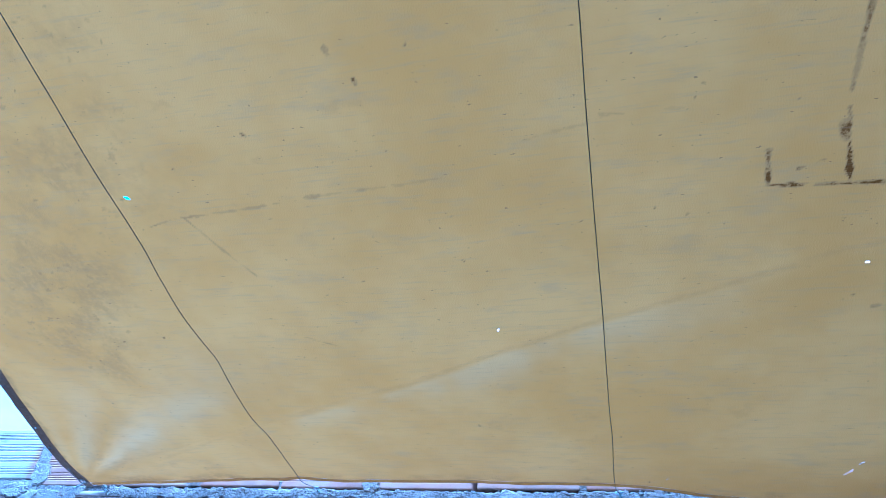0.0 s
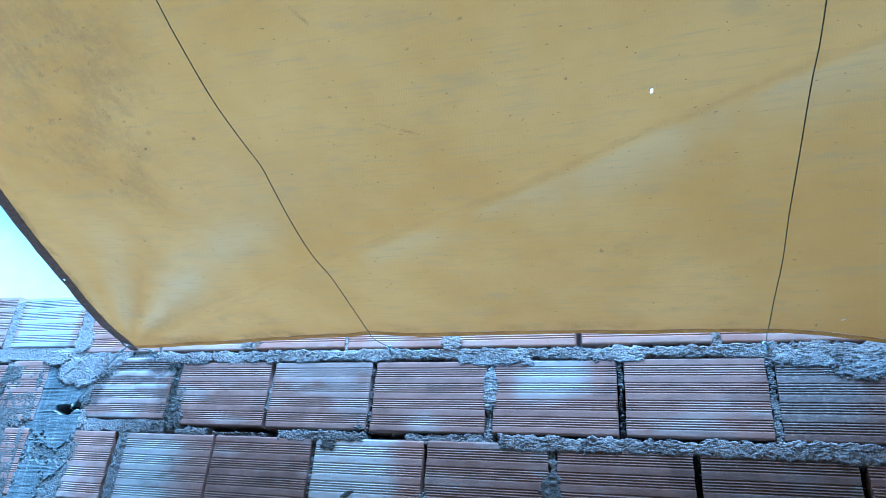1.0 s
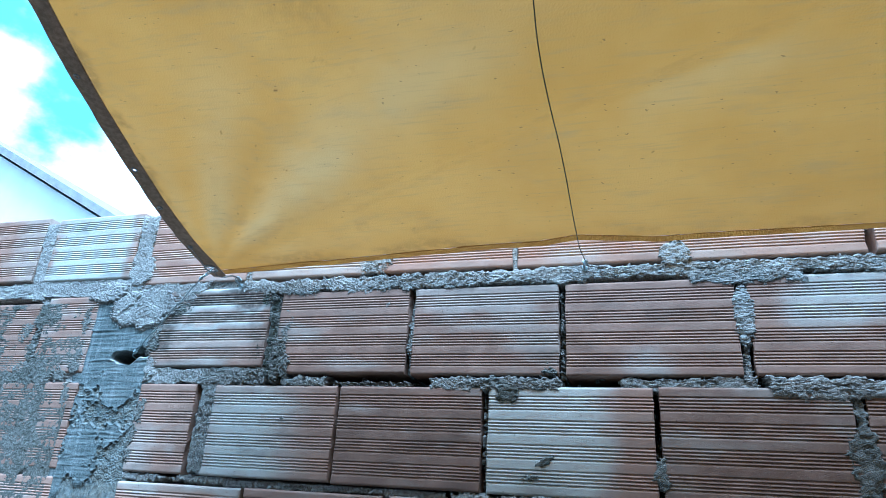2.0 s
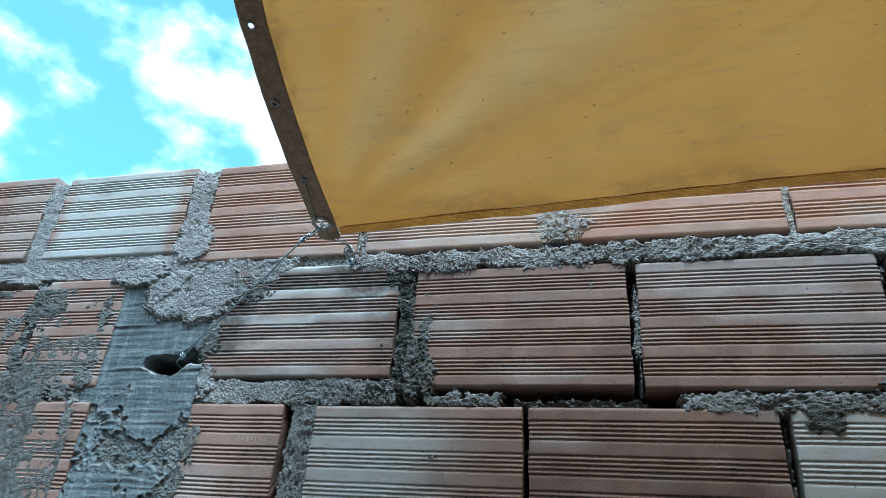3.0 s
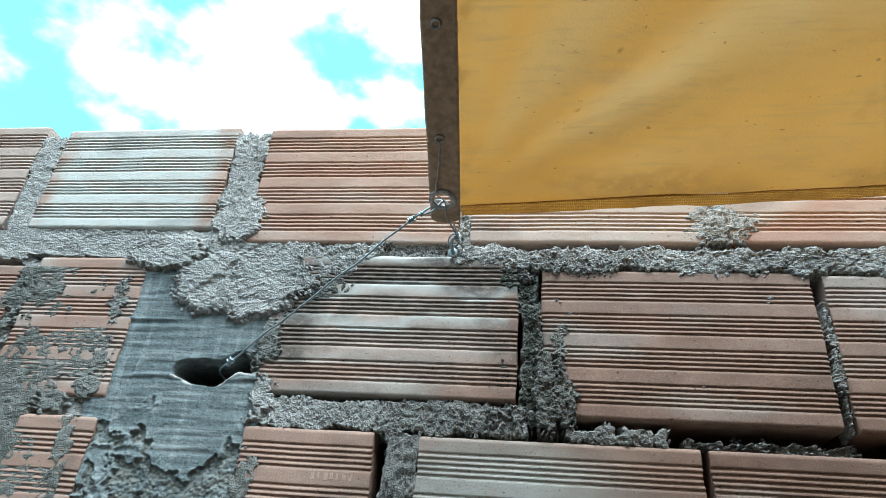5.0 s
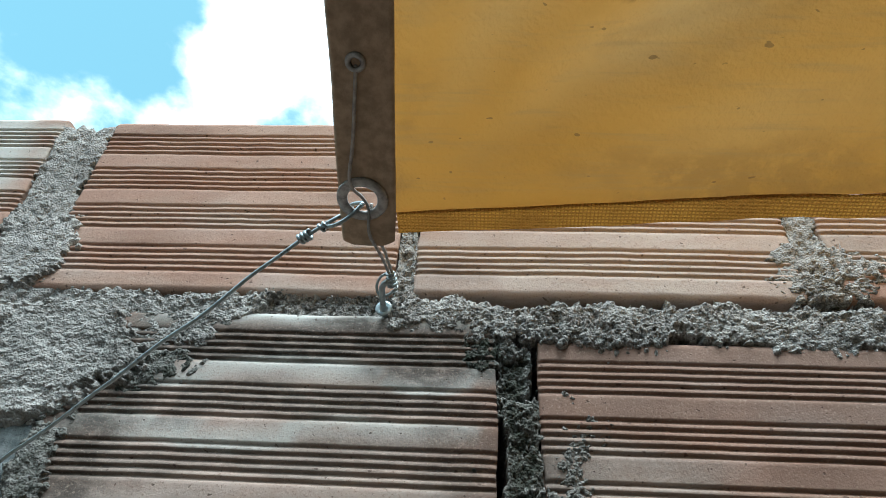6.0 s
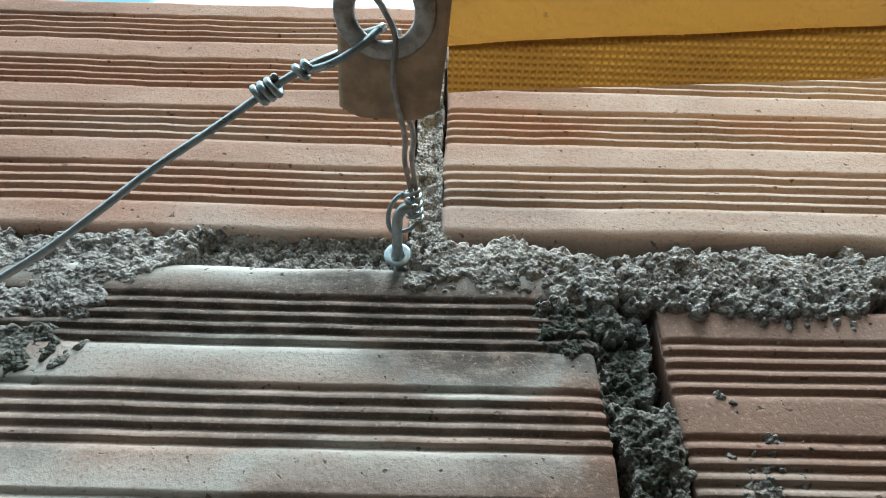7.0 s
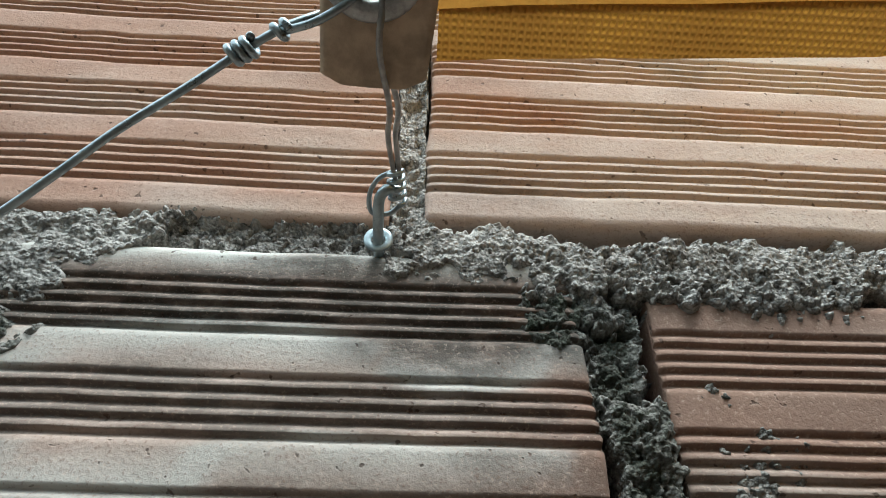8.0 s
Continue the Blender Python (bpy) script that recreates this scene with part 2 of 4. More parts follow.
def concrete_material():
    m = Nodes("board-marked concrete")
    col = m.mix(m.ramp(m.noise(0.05, 5, 0.6, (0.8, 1, 1)), 0.3, 0.7), (0.185, 0.21, 0.21), (0.10, 0.12, 0.122))
    col = m.mix(m.ramp(m.noise(0.012, 5, 0.65, (1, 1, 0.10)), 0.48, 0.66, 0, 0.55), col, (0.31, 0.335, 0.33))
    col = m.mix(m.ramp(m.noise(0.0016, 3, 0.7, (0.5, 1, 1)), 0.50, 0.66, 0, 0.55), col, (0.05, 0.06, 0.06))
    col = m.mix(m.ramp(m.noise(0.012, 4, 0.6, (0.12, 1, 2.2)), 0.45, 0.68, 0, 0.6), col, (0.27, 0.29, 0.28))
    col = m.mix(m.ramp(m.noise(0.02, 5, 0.7, (0.5, 1, 1)), 0.52, 0.66, 0, 0.6), col, (0.10, 0.12, 0.12))
    col = m.mix(m.math("MULTIPLY", m.attribute("rough"), m.ramp(m.noise(0.01, 5, 0.6), 0.3, 0.65)), col, (0.20, 0.20, 0.175))
    col = m.mix(m.attribute("rim"), col, (0.62, 0.61, 0.57))
    # inside of the hole is darkened in colour to read as shade
    col = m.mix(m.attribute("hole_shade"), col, (0.10, 0.075, 0.06))
    m.bump(m.math("ADD", m.noise(0.004, 4, 0.65), m.noise(0.01, 3, 0.6, (0.1, 1, 1))), 0.0013, 1.0)
    return m.set(Base_Color=col, Roughness=0.92, Specular_IOR_Level=0.2)


def tarp_material(name, colour, weave=False):
    m = Nodes(name)
    col = m.mix(m.ramp(m.noise(0.25, 4, 0.6), 0.3, 0.7), colour, tuple(c * s for c, s in zip(colour, (0.86, 0.80, 0.62))))
    col = m.mix(m.ramp(m.noise(0.03, 6, 0.65, (0.35, 1, 1)), 0.5, 0.8, 0, 0.35), col, (0.33, 0.235, 0.11))
    if not weave:
        # both masks also carry the light and shade of the folds as colour
        col = m.mix(m.attribute("worn_lit"), col, (0.62, 0.455, 0.215))
        stain_shade = m.math("MULTIPLY", m.attribute("stain_shade"), m.ramp(m.noise(0.012, 5, 0.7), 0.28, 0.58, 0.3, 1))
        col = m.mix(m.ramp(stain_shade, 0.0, 0.45, 0, 0.75), col, (0.38, 0.20, 0.05))
        col = m.mix(m.ramp(stain_shade, 0.38, 0.85), col, (0.13, 0.05, 0.006))
        specks = m.ramp(m.noise(0.0045, 2, 0.5, (0.6, 1, 1)), 0.72, 0.745)
        col = m.mix(m.math("MULTIPLY", specks, 0.55), col, (0.12, 0.07, 0.035))
        col = m.mix(m.ramp(m.noise(0.005, 4, 0.65, (0.07, 1, 1)), 0.5, 0.75, 0, 0.35), col, (0.38, 0.25, 0.10))
        height = m.math("ADD", m.noise(0.03, 4, 0.6, (0.4, 1, 1)), m.noise(0.002, 2, 0.5))
        normal = m.bump(height, 0.0012, 0.6)
    else:
        waves = []
        for axis in ("X", "Y"):
            w = m.n.new("ShaderNodeTexWave")
            w.bands_direction = axis
            w.inputs["Scale"].default_value, w.inputs["Distortion"].default_value = 0.314 / 0.0017, 0.8
            m.l.new(m.co, w.inputs["Vector"])
            waves.append(w.outputs["Fac"])
        cloth = m.math("MULTIPLY", waves[0], waves[1])
        col = m.mix(m.ramp(m.noise(0.02, 5, 0.65, (0.45, 1, 1)), 0.36, 0.60, 0, 0.8), col, (0.30, 0.13, 0.022))
        col = m.mix(m.ramp(cloth, 0.0, 0.30), (0.36, 0.165, 0.028), col)
        normal = m.bump(cloth, 0.0006, 1.0)
    m.set(Base_Color=col, Roughness=0.6, Specular_IOR_Level=0.12)
    tr = m.n.new("ShaderNodeBsdfTranslucent")
    m.put(tr.inputs["Color"], col)
    m.l.new(normal, tr.inputs["Normal"])
    mixer = m.n.new("ShaderNodeMixShader")
    mixer.inputs[0].default_value = TARP_THROUGH
    m.l.new(m.bsdf.outputs[0], mixer.inputs[1])
    m.l.new(tr.outputs[0], mixer.inputs[2])
    m.l.new(mixer.outputs[0], m.out.inputs["Surface"])
    return m.mat


def plain_material(name, colour, rough=0.7, metal=0.0, size=0.01, spread=0.25, bump=0.0004):
    m = Nodes(name)
    n = m.noise(size, 5, 0.6)
    col = m.mix(m.ramp(n, 0.3, 0.7), tuple(c * (1 - spread) for c in colour), tuple(min(1, c * (1 + spread)) for c in colour))
    m.bump(m.noise(size * 0.3, 3, 0.6), bump, 0.7)
    return m.set(Base_Color=col, Roughness=m.ramp(n, 0.3, 0.7, max(0.05, rough - 0.1), min(1, rough + 0.1)), Metallic=metal)


TARP_THROUGH = 0.22
CLAY = brick_material()
MORTAR = mortar_material("rough cement mortar", (0.485, 0.47, 0.44), (0.33, 0.323, 0.303))
CONCRETE = concrete_material()
YELLOW = tarp_material("weathered yellow tarpaulin", (0.645, 0.34, 0.073))
HEM = tarp_material("woven tarpaulin edge", (0.64, 0.335, 0.06), weave=True)
BAND = plain_material("brown webbing band", (0.42, 0.315, 0.215), 0.8, 0, 0.006, 0.25, 0.0004)
ZINC = plain_material("galvanised wire", (0.34, 0.40, 0.42), 0.36, 0.9, 0.004, 0.2, 0.0001)
TIE = plain_material("greyed steel wire", (0.36, 0.35, 0.33), 0.5, 0.8, 0.004, 0.3, 0.0001)
OLD_WIRE = plain_material("dull grey wire", (0.16, 0.15, 0.13), 0.55, 0.7, 0.004, 0.3, 0.0001)
EYELET = plain_material("tarnished eyelet metal", (0.36, 0.36, 0.35), 0.45, 0.85, 0.003, 0.35, 0.0002)
RENDER = plain_material("pale blue painted render", (0.66, 0.72, 0.74), 0.9, 0, 0.3, 0.05, 0.002)
ROOF = plain_material("grey fibre cement", (0.25, 0.25, 0.25), 0.9, 0, 0.1, 0.2, 0.002)
PLASTER = plain_material("grey cement render", (0.20, 0.185, 0.165), 0.95, 0, 0.2, 0.15, 0.003)
EARTH = plain_material("trodden earth", (0.12, 0.10, 0.08), 0.95, 0, 0.35, 0.3, 0.02)

# ---------------------------------------------------------------- ground
bm = bmesh.new()
bmesh.ops.create_grid(bm, x_segments=60, y_segments=60, size=600)
for v in bm.verts:
    v.co.z = -0.02 - 0.02 * float(vnoise(v.co.x, v.co.y, 30))
tagged(part("ground", bm, EARTH, None), "trodden bare earth yard", "ground", kind="structure")

# ---------------------------------------------------------------- house past the wall
house = tagged(new("neighbour_house"), "pale painted gable house with a thin grey roof past the wall", "house")
GABLE = [(-10.9, 3.45), (-7.0, 5.70), (-2.9, 3.52)]
bm = bmesh.new()
fronts = [[bm.verts.new((x, y, z)) for x, z in ((-10.6, -0.05), (-3.2, -0.05), (-3.2, 3.60), (-7.0, 5.62), (-10.6, 3.55))] for y in (3.05, 9.0)]
bm.faces.new(fronts[0])
bm.faces.new(fronts[1][::-1])
for k in range(5):
    bm.faces.new((fronts[0][k], fronts[1][k], fronts[1][(k + 1) % 5], fronts[0][(k + 1) % 5]))
bmesh.ops.recalc_face_normals(bm, faces=bm.faces)
part("wall", bm, RENDER, house)
for (x0, z0), (x1, z1) in zip(GABLE, GABLE[1:]):
    bm = bmesh.new()
    v = [bm.verts.new((x, y, z + dz)) for y in (2.9, 9.2) for x, z in ((x0, z0), (x1, z1)) for dz in (-0.05, 0.03)]
    for q in ((0, 1, 3, 2), (4, 6, 7, 5), (0, 2, 6, 4), (1, 5, 7, 3), (0, 4, 5, 1), (2, 3, 7, 6)):
        bm.faces.new([v[k] for k in q])
    bmesh.ops.recalc_face_normals(bm, faces=bm.faces)
    part("roof", bm, ROOF, house)

# ---------------------------------------------------------------- brick wall
GROOVES = []                     # the ribbed face: four bands of five grooves between flat bands
for g in range(4):
    for k in range(5):
        GROOVES.append(0.0125 + g * 0.0317 + k * 0.0043 + 0.0012)


def brick_profile(h):
    """Depth and height of the front face from bottom to top, for a brick of that height."""
    s = h / 0.14
    out = [(0.085, 0.0), (0.0032, 0.0), (0.0011, 0.0009), (0.0, 0.0032), (0.0, 0.0042)]
    for z in GROOVES:
        if z in GROOVES[0::5]:
            out.append((0.0, (z - 0.0027) * s))
        for u, y in ((-0.50, -0.0002), (-0.38, -0.0002), (-0.27, 0.0000), (-0.15, 0.0004), (-0.02, 0.0010), (0.10, 0.0014), (0.19, 0.0016), (0.26, 0.0013), (0.33, 0.0006), (0.40, 0.0000), (0.45, -0.0002)):
            if (u < -0.35 and z in GROOVES[0::5]) or (u > 0.35 and z in GROOVES[4::5]):
                continue
            out.append((y, (z + u * 0.0043) * s))
        if z in GROOVES[4::5]:
            out += [(0.0, (z + 0.5 * 0.0043) * s), (0.0, (z + 0.0027) * s)]
    out += [(0.0, h - 0.0042), (0.0, h - 0.0032), (0.0011, h - 0.0009), (0.0032, h), (0.085, h)]
    return np.array(out)


def brick(parent, x0, x1, z0, z1, pale=None, dark=None, seed=0, burnt=0.0):
    prof = brick_profile(z1 - z0)
    nx = max(6, int((x1 - x0) / 0.007))
    ends = np.array([0, 0.0012, 0.0028, 0.0055])
    xs = np.concatenate([x0 + ends, np.linspace(x0 + 0.010, x1 - 0.010, nx), (x1 - ends)[::-1]])
    nx = len(xs)
    X = np.repeat(xs[None, :], len(prof), 0)
    Z = np.repeat(prof[:, 1:2], nx, 1) + z0
    Y = np.repeat(prof[:, 0:1], nx, 1)
    front = Y < 0.02
    end = np.minimum(X - x0, x1 - X)
    Y = Y + front * (0.0006 * vnoise(X, Z, 0.09, seed) + 0.0004 * vnoise(X, Z, 0.012, seed + 1) + 0.0012 * np.exp(-end / 0.0013))
    Z = Z + 0.00025 * vnoise(X, Z * 0 + z0, 0.05, seed + 2)
    X = X + np.where(end < 0.004, np.clip(1 - end / 0.004, 0, 1) * 0.0020 * fbm(Z, X, 0.02, seed + 3) * np.where(X > (x0 + x1) / 2, 1, -1), 0)
    u, v = (X - x0) / (x1 - x0), (Z - z0) / (z1 - z0)
    p = np.clip(pale(u, v) if pale else 0 * u, 0, 1) * front
    d = np.clip(dark(u, v) if dark else 0 * u, 0, 1) * front
    me = grid_mesh("brick", X, Y, Z, pale=p, dark=d, burnt=np.full(X.shape, burnt))
    ends = [[k * nx for k in range(len(prof))][::-1], [k * nx + nx - 1 for k in range(len(prof))]]
    bm = bmesh.new()
    bm.from_mesh(me)
    bm.verts.ensure_lookup_table()
    for e in ends:
        bm.faces.new([bm.verts[k] for k in e])
    bmesh.ops.recalc_face_normals(bm, faces=bm.faces)
    bm.to_mesh(me)
    bm.free()
    me.polygons.foreach_set("use_smooth", np.array([p.loop_total == 4 for p in me.polygons], dtype=bool))
    return mesh_part("brick", me, CLAY, parent)


def streaks(seed, lo=0.0, amount=1.0, size=0.45):
    """Wash of lime over part of a brick's face, in level streaks."""
    return lambda u, v: amount * step(lo, lo + 0.5, fbm(u, v * 2.2, size, seed, 3))


def wash(u0, u1, v0=-1, v1=2, soft=0.12, amount=1.0, seed=0):
    def field(u, v):
        w = 0.12 * fbm(u, v, 0.3, seed, 3)
        return amount * step(u0 - soft, u0 + soft, u + w) * (1 - step(u1 - soft, u1 + soft, u + w)) * step(v0 - soft, v0 + soft, v + w) * (1 - step(v1 - soft, v1 + soft, v + w))
    return field


def both(*fields):
    return lambda u, v: np.maximum.reduce([f(u, v) for f in fields])


WX0, WX1 = -1.9, 2.4
core = tagged(part("wall_north", box(WX0, WX1, 0.088, 0.19, -0.05, 2.268), MORTAR, None), "unplastered wall of ribbed hollow clay bricks with rough mortar", "wall", kind="structure")

# unseen wall, added to keep horizon light off the brick face
tagged(part("shade_wall_south", box(WX0 - 0.6, WX1, -3.4, -3.25, -0.05, 3.6), PLASTER, None), "plain wall out of view, added to block low sky light", "wall", kind="structure")
# unseen too; its height is set to shade the right end of the scene
tagged(part("shade_wall_east", box(WX1 + 0.01, WX1 + 0.16, -3.4, 0.13, -0.05, 6.6), PLASTER, None), "tall plain wall out of view, added to darken the right side", "wall", kind="structure")

# added out of view to cut low sky light, leaving light from above
tagged(part("shade_wall_west", box(WX0 - 0.76, WX0 - 0.61, -3.4, 0.13, -0.05, 2.9), PLASTER, None), "plain wall out of view, added to cut low light from the left", "wall", kind="structure")

# course by course: ends of the bricks, bottom, top
C0 = [(-1.50, -1.26), (-1.25, -1.01), (-1.00, -0.755), (-0.745, -0.503), (-0.472, -0.258), (-0.217, 0.004), (0.016, 0.238), (0.258, 0.488), (0.496, 0.722), (0.738, 0.974), (0.986, 1.222), (1.232, 1.468), (1.480, 1.715), (1.727, 1.962), (1.974, 2.21)]
C1 = [(-1.45, -1.21), (-1.20, -0.96), (-0.95, -0.71), (-0.70, -0.455), (-0.437, -0.312), (-0.170, 0.064), (0.086, 0.320), (0.330, 0.559), (0.569, 0.803), (0.819, 1.048), (1.062, 1.298), (1.312, 1.547), (1.558, 1.793), (1.805, 2.04), (2.05, 2.29)]
C2 = [(-1.37, -1.13), (-1.12, -0.88), (-0.87, -0.64), (-0.63, -0.403), (-0.389, -0.312), (-0.170, -0.054), (-0.016, 0.210), (0.216, 0.446), (0.456, 0.686), (0.694, 0.924), (0.940, 1.168), (1.179, 1.41), (1.422, 1.655), (1.667, 1.90), (1.912, 2.15)]
C3 = [(-1.47, -1.23), (-1.22, -0.98), (-0.97, -0.73), (-0.72, -0.48), (-0.47, -0.312), (-0.172, 0.064), (0.071, 0.302), (0.312, 0.545), (0.555, 0.79), (0.80, 1.035), (1.045, 1.28), (1.29, 1.525), (1.535, 1.77), (1.78, 2.015)]
TOPS = {0: (2.132, 2.282), 1: (1.963, 2.103), 2: (1.799, 1.946), 3: (1.638, 1.786)}
FIT = {(0, 3): (2.148, 2.291), (0, 4): (2.147, 2.286), (1, 5): (1.976, 2.116), (1, 4): (1.966, 2.112)}
PALE = {(0, 4): both(wash(0.06, 0.90, soft=0.07, amount=1.0, seed=4), wash(0.1, 0.85, amount=1.0), streaks(4, -0.3, 0.8)), (0, 3): wash(0.75, 2, amount=0.35), (0, 6): both(wash(0.4, 0.95, 0.55, 0.85, amount=0.5), streaks(7, -0.4, 0.35)), (0, 12): wash(-1, 2, amount=0.8),
        (1, 5): both(wash(0.0, 0.97, 0.685, 0.775, 0.02, 0.8, 1), wash(0.05, 0.95, 0.46, 0.55, 0.02, 0.75, 2), wash(0.05, 0.9, 0.23, 0.325, 0.03, 0.4, 3), wash(0.15, 0.97, 0.92, 1.1, 0.03, 1.0, 4), wash(0.1, 0.95, 0.2, 0.95, 0.15, 0.3, 5), wash(0.1, 0.7, -1, 0.1, 0.06, 0.5, 4)),
        (1, 9): wash(0.25, 0.75, 0.5, 2, amount=0.6, seed=5), (1, 10): streaks(9, 0.1, 0.35), (1, 8): wash(0.4, 0.6, -1, 0.3, amount=0.4, seed=7), (1, 11): wash(-1, 0.5, 0.2, 0.9, amount=0.5, seed=8),
        (2, 5): both(wash(-1, 0.4, -1, 0.5, 0.2, 0.35, 3), streaks(5, 0.1, 0.3)), (2, 6): wash(-0.1, 0.62, -1, 0.93, 0.25, 0.85, 6), (2, 8): wash(-1, 0.72, -1, 2, 0.12, 0.85, 8), (3, 5): streaks(3, -0.1, 0.6), (2, 7): streaks(2, 0.3, 0.25)}
DARK = {(1, 5): both(wash(-1, 0.3, 0.82, 1.2, 0.1, 0.5, 1), wash(0.05, 0.95, 0.775, 0.925, 0.02, 0.88, 9), wash(0.3, 2, 0.55, 0.69, 0.025, 0.65, 7), wash(-1, 0.9, 0.33, 0.46, 0.025, 0.5, 8), wash(0.93, 2, -1, 2, 0.05, 0.5, 6), wash(0.0, 0.9, 0.1, 0.23, 0.03, 0.35, 8), wash(0.78, 2, 0.72, 0.97, 0.06, 0.9, 2), wash(0.85, 2, 0.1, 0.6, 0.08, 0.6, 3), wash(-1, 0.26, 0.22, 0.92, 0.06, 0.82, 4), wash(-1, 2, -1, 0.05, 0.06, 0.5, 5)),
        (1, 6): both(wash(-1, 0.10, -1, 0.6, 0.06, 0.5, 1), wash(0.8, 2, 0.15, 0.45, 0.15, 0.35, 6)), (1, 11): wash(-1, 2, -1, 2, 0.2, 0.7, 3), (2, 10): wash(0.85, 2, -1, 0.9, 0.08, 0.5, 2), (2, 11): wash(-1, 2, amount=0.45), (2, 8): wash(0.2, 0.5, -1, 0.25, 0.1, 0.3, 2)}

BURNT = {(1, 5): 0.2, (1, 6): 0.9, (1, 7): 0.95, (1, 8): 0.7, (1, 9): 0.6, (1, 10): 0.6, (1, 12): 0.8, (2, 5): 0.6, (2, 6): 0.6, (2, 7): 1.0, (2, 8): 0.4, (2, 9): 1.0, (2, 10): 1.0, (2, 11): 0.9, (2, 12): 0.9, (3, 6): 0.7, (3, 7): 0.8, (1, 4): 0.35, (1, 3): 0.5, (2, 4): 0.6, (2, 3): 0.6, (0, 5): 0.0, (0, 6): 0.0, (0, 7): 0.0}   # harder-fired bricks
for c, row in enumerate((C0, C1, C2, C3)):
    for k, (x0, x1) in enumerate(row):
        z0, z1 = FIT.get((c, k), TOPS[c])
        z0, z1 = z0 + 0.0015 * math.sin(7 * x0 + c), z1 + 0.0015 * math.sin(5 * x0 + 2 * c)
        made = brick(core, x0, x1, z0, z1, PALE.get((c, k), streaks(31 + k + 20 * c, 0.0, 0.28)), DARK.get((c, k), streaks(231 + k + 20 * c, 0.15, 0.35, 0.3)), seed=11 * k + 101 * c, burnt=BURNT.get((c, k), 0.1))

        if (c, k) == (2, 5):                   # worn maker's stamp, unreadable
            bm = bmesh.new()
            for b in range(17):
                bx = x0 + 0.014 + b * 0.0053
                if b not in (7, 9):
                    box(bx, bx + 0.0036 - 0.001 * (b % 3), -0.00025, 0.002, z0 + 0.1045 + 0.001 * (b % 2), z0 + 0.1105, bm)
            part("stamp", bm, CLAY, made, "weathered embossed stamp")

# the courses lower down, out of the walk's sight
bm = bmesh.new()
for c in range(10):
    top = 1.626 - 0.16 * c
    x = WX0 + (0.12 if c % 2 else 0.0)
    while x < WX1 - 0.2:
        box(x + 0.005, x + 0.240, 0.002 + 0.002 * random.random(), 0.10, top - 0.145, top, bm)
        x += 0.25
lower = part("lower_courses", bm, CLAY, core, "lower courses of clay bricks")
tagged(lower, kind="stuff")


# mortar: a rough sheet with a shape of its own where joints and smears are
def mortar_sheet():
    xs = np.concatenate([np.arange(-1.5, -0.50, 0.006), np.arange(-0.50, -0.34, 0.0018), np.arange(-0.34, -0.15, 0.0010), np.arange(-0.15, 0.20, 0.0005), np.arange(0.20, 0.45, 0.0011), np.arange(0.45, 1.75, 0.0026), np.arange(1.75, 2.2, 0.008)])
    zs = np.concatenate([np.arange(1.63, 1.80, 0.003), np.arange(1.80, 1.94, 0.002), np.arange(1.94, 2.04, 0.0008), np.arange(2.04, 2.15, 0.0005), np.arange(2.15, 2.290, 0.0011)])
    X, Z = np.meshgrid(xs, zs)
    edge = 0.0028 * crumbs(X, Z, 0.0055, 5) - 0.0016 + 0.0062 * fbm(X, Z, 0.012, 2, 4, 0.7) + 0.0035 * fbm(X, Z, 0.05, 5, 2)
    warp = 0.0035 * fbm(X, Z, 0.012, 61, 3, 0.7)
    much = (0.45 + 0.75 * step(-0.4, 0.5, fbm(X, Z, 0.035, 66, 3))) * (0.40 + 0.60 * step(-0.17, -0.10, X))
    pile = np.exp(-((X + 0.235) / 0.065) ** 4 - ((Z - 2.105) / 0.035) ** 4)
    much = much * (1 - 0.45 * pile)
    grain, fine = crumbs(X + warp, Z - warp, 0.0023, 3), crumbs(X + 0.5 * warp, Z, 0.0012, 8)
    lumps = 0.0018 * fbm(X, Z, 0.010, 8, 5, 0.72) + much * (0.0010 * grain + 0.0007 * fine) + 0.0010 * fbm(X + warp, Z, 0.0030, 92, 3, 0.75) - 0.0008
    lumps = lumps - much * 0.0026 * step(0.10, 0.42, fbm(X - warp, Z + warp, 0.0052, 37, 3, 0.7))      # pits
    lumps = lumps + pile * 0.0022 * step(-0.003, 0.003, Z - 2.085 - 0.8 * (X + 0.245) + 0.022 * fbm(X, Z, 0.04, 12, 4))
    Y = np.full(X.shape, 0.026) + lumps
    moss = np.zeros(X.shape)

    def lay(s, proud, soft=0.006, rag=1.0, wet=0.0):
        nonlocal Y, moss
        a = step(0, soft, s + rag * edge)
        y = np.where(a < 0.35, 0.026 - a / 0.35 * 0.0245, 0.0015 - (a - 0.35) / 0.65 * (0.0015 + proud - 0.0018)) - lumps * a
        better = y < Y
        Y = np.where(better, y, Y)
        moss = np.where(better, wet * a, moss)

    def bed(x0, x1, z0, z1, proud, rag=1.0, wet=0.0, soft=0.006):
        lay(np.minimum(np.minimum(X - x0, x1 - X), np.minimum(Z - z0, z1 - Z)), proud - 0.0012, soft, rag, wet)

    def blob(x, z, rx, rz, proud, rag=1.5, wet=0.0, soft=0.006, lean=0.0):
        r = np.hypot((X - x - lean * (Z - z)) / rx, (Z - z) / rz)
        lay((1 - r) * min(rx, rz), proud + 0.0012, soft, rag, wet)

    # bed under the top course
    bed(-1.5, -0.14, 2.112, 2.148, 0.001, 0.7)
    bed(-0.26, 0.02, 2.114, 2.133, -0.002, 0.8)
    bed(0.0, 2.2, 2.104, 2.131, 0.004, 1.0)
    bed(0.045, 0.34, 2.098, 2.128, 0.005, 1.6)
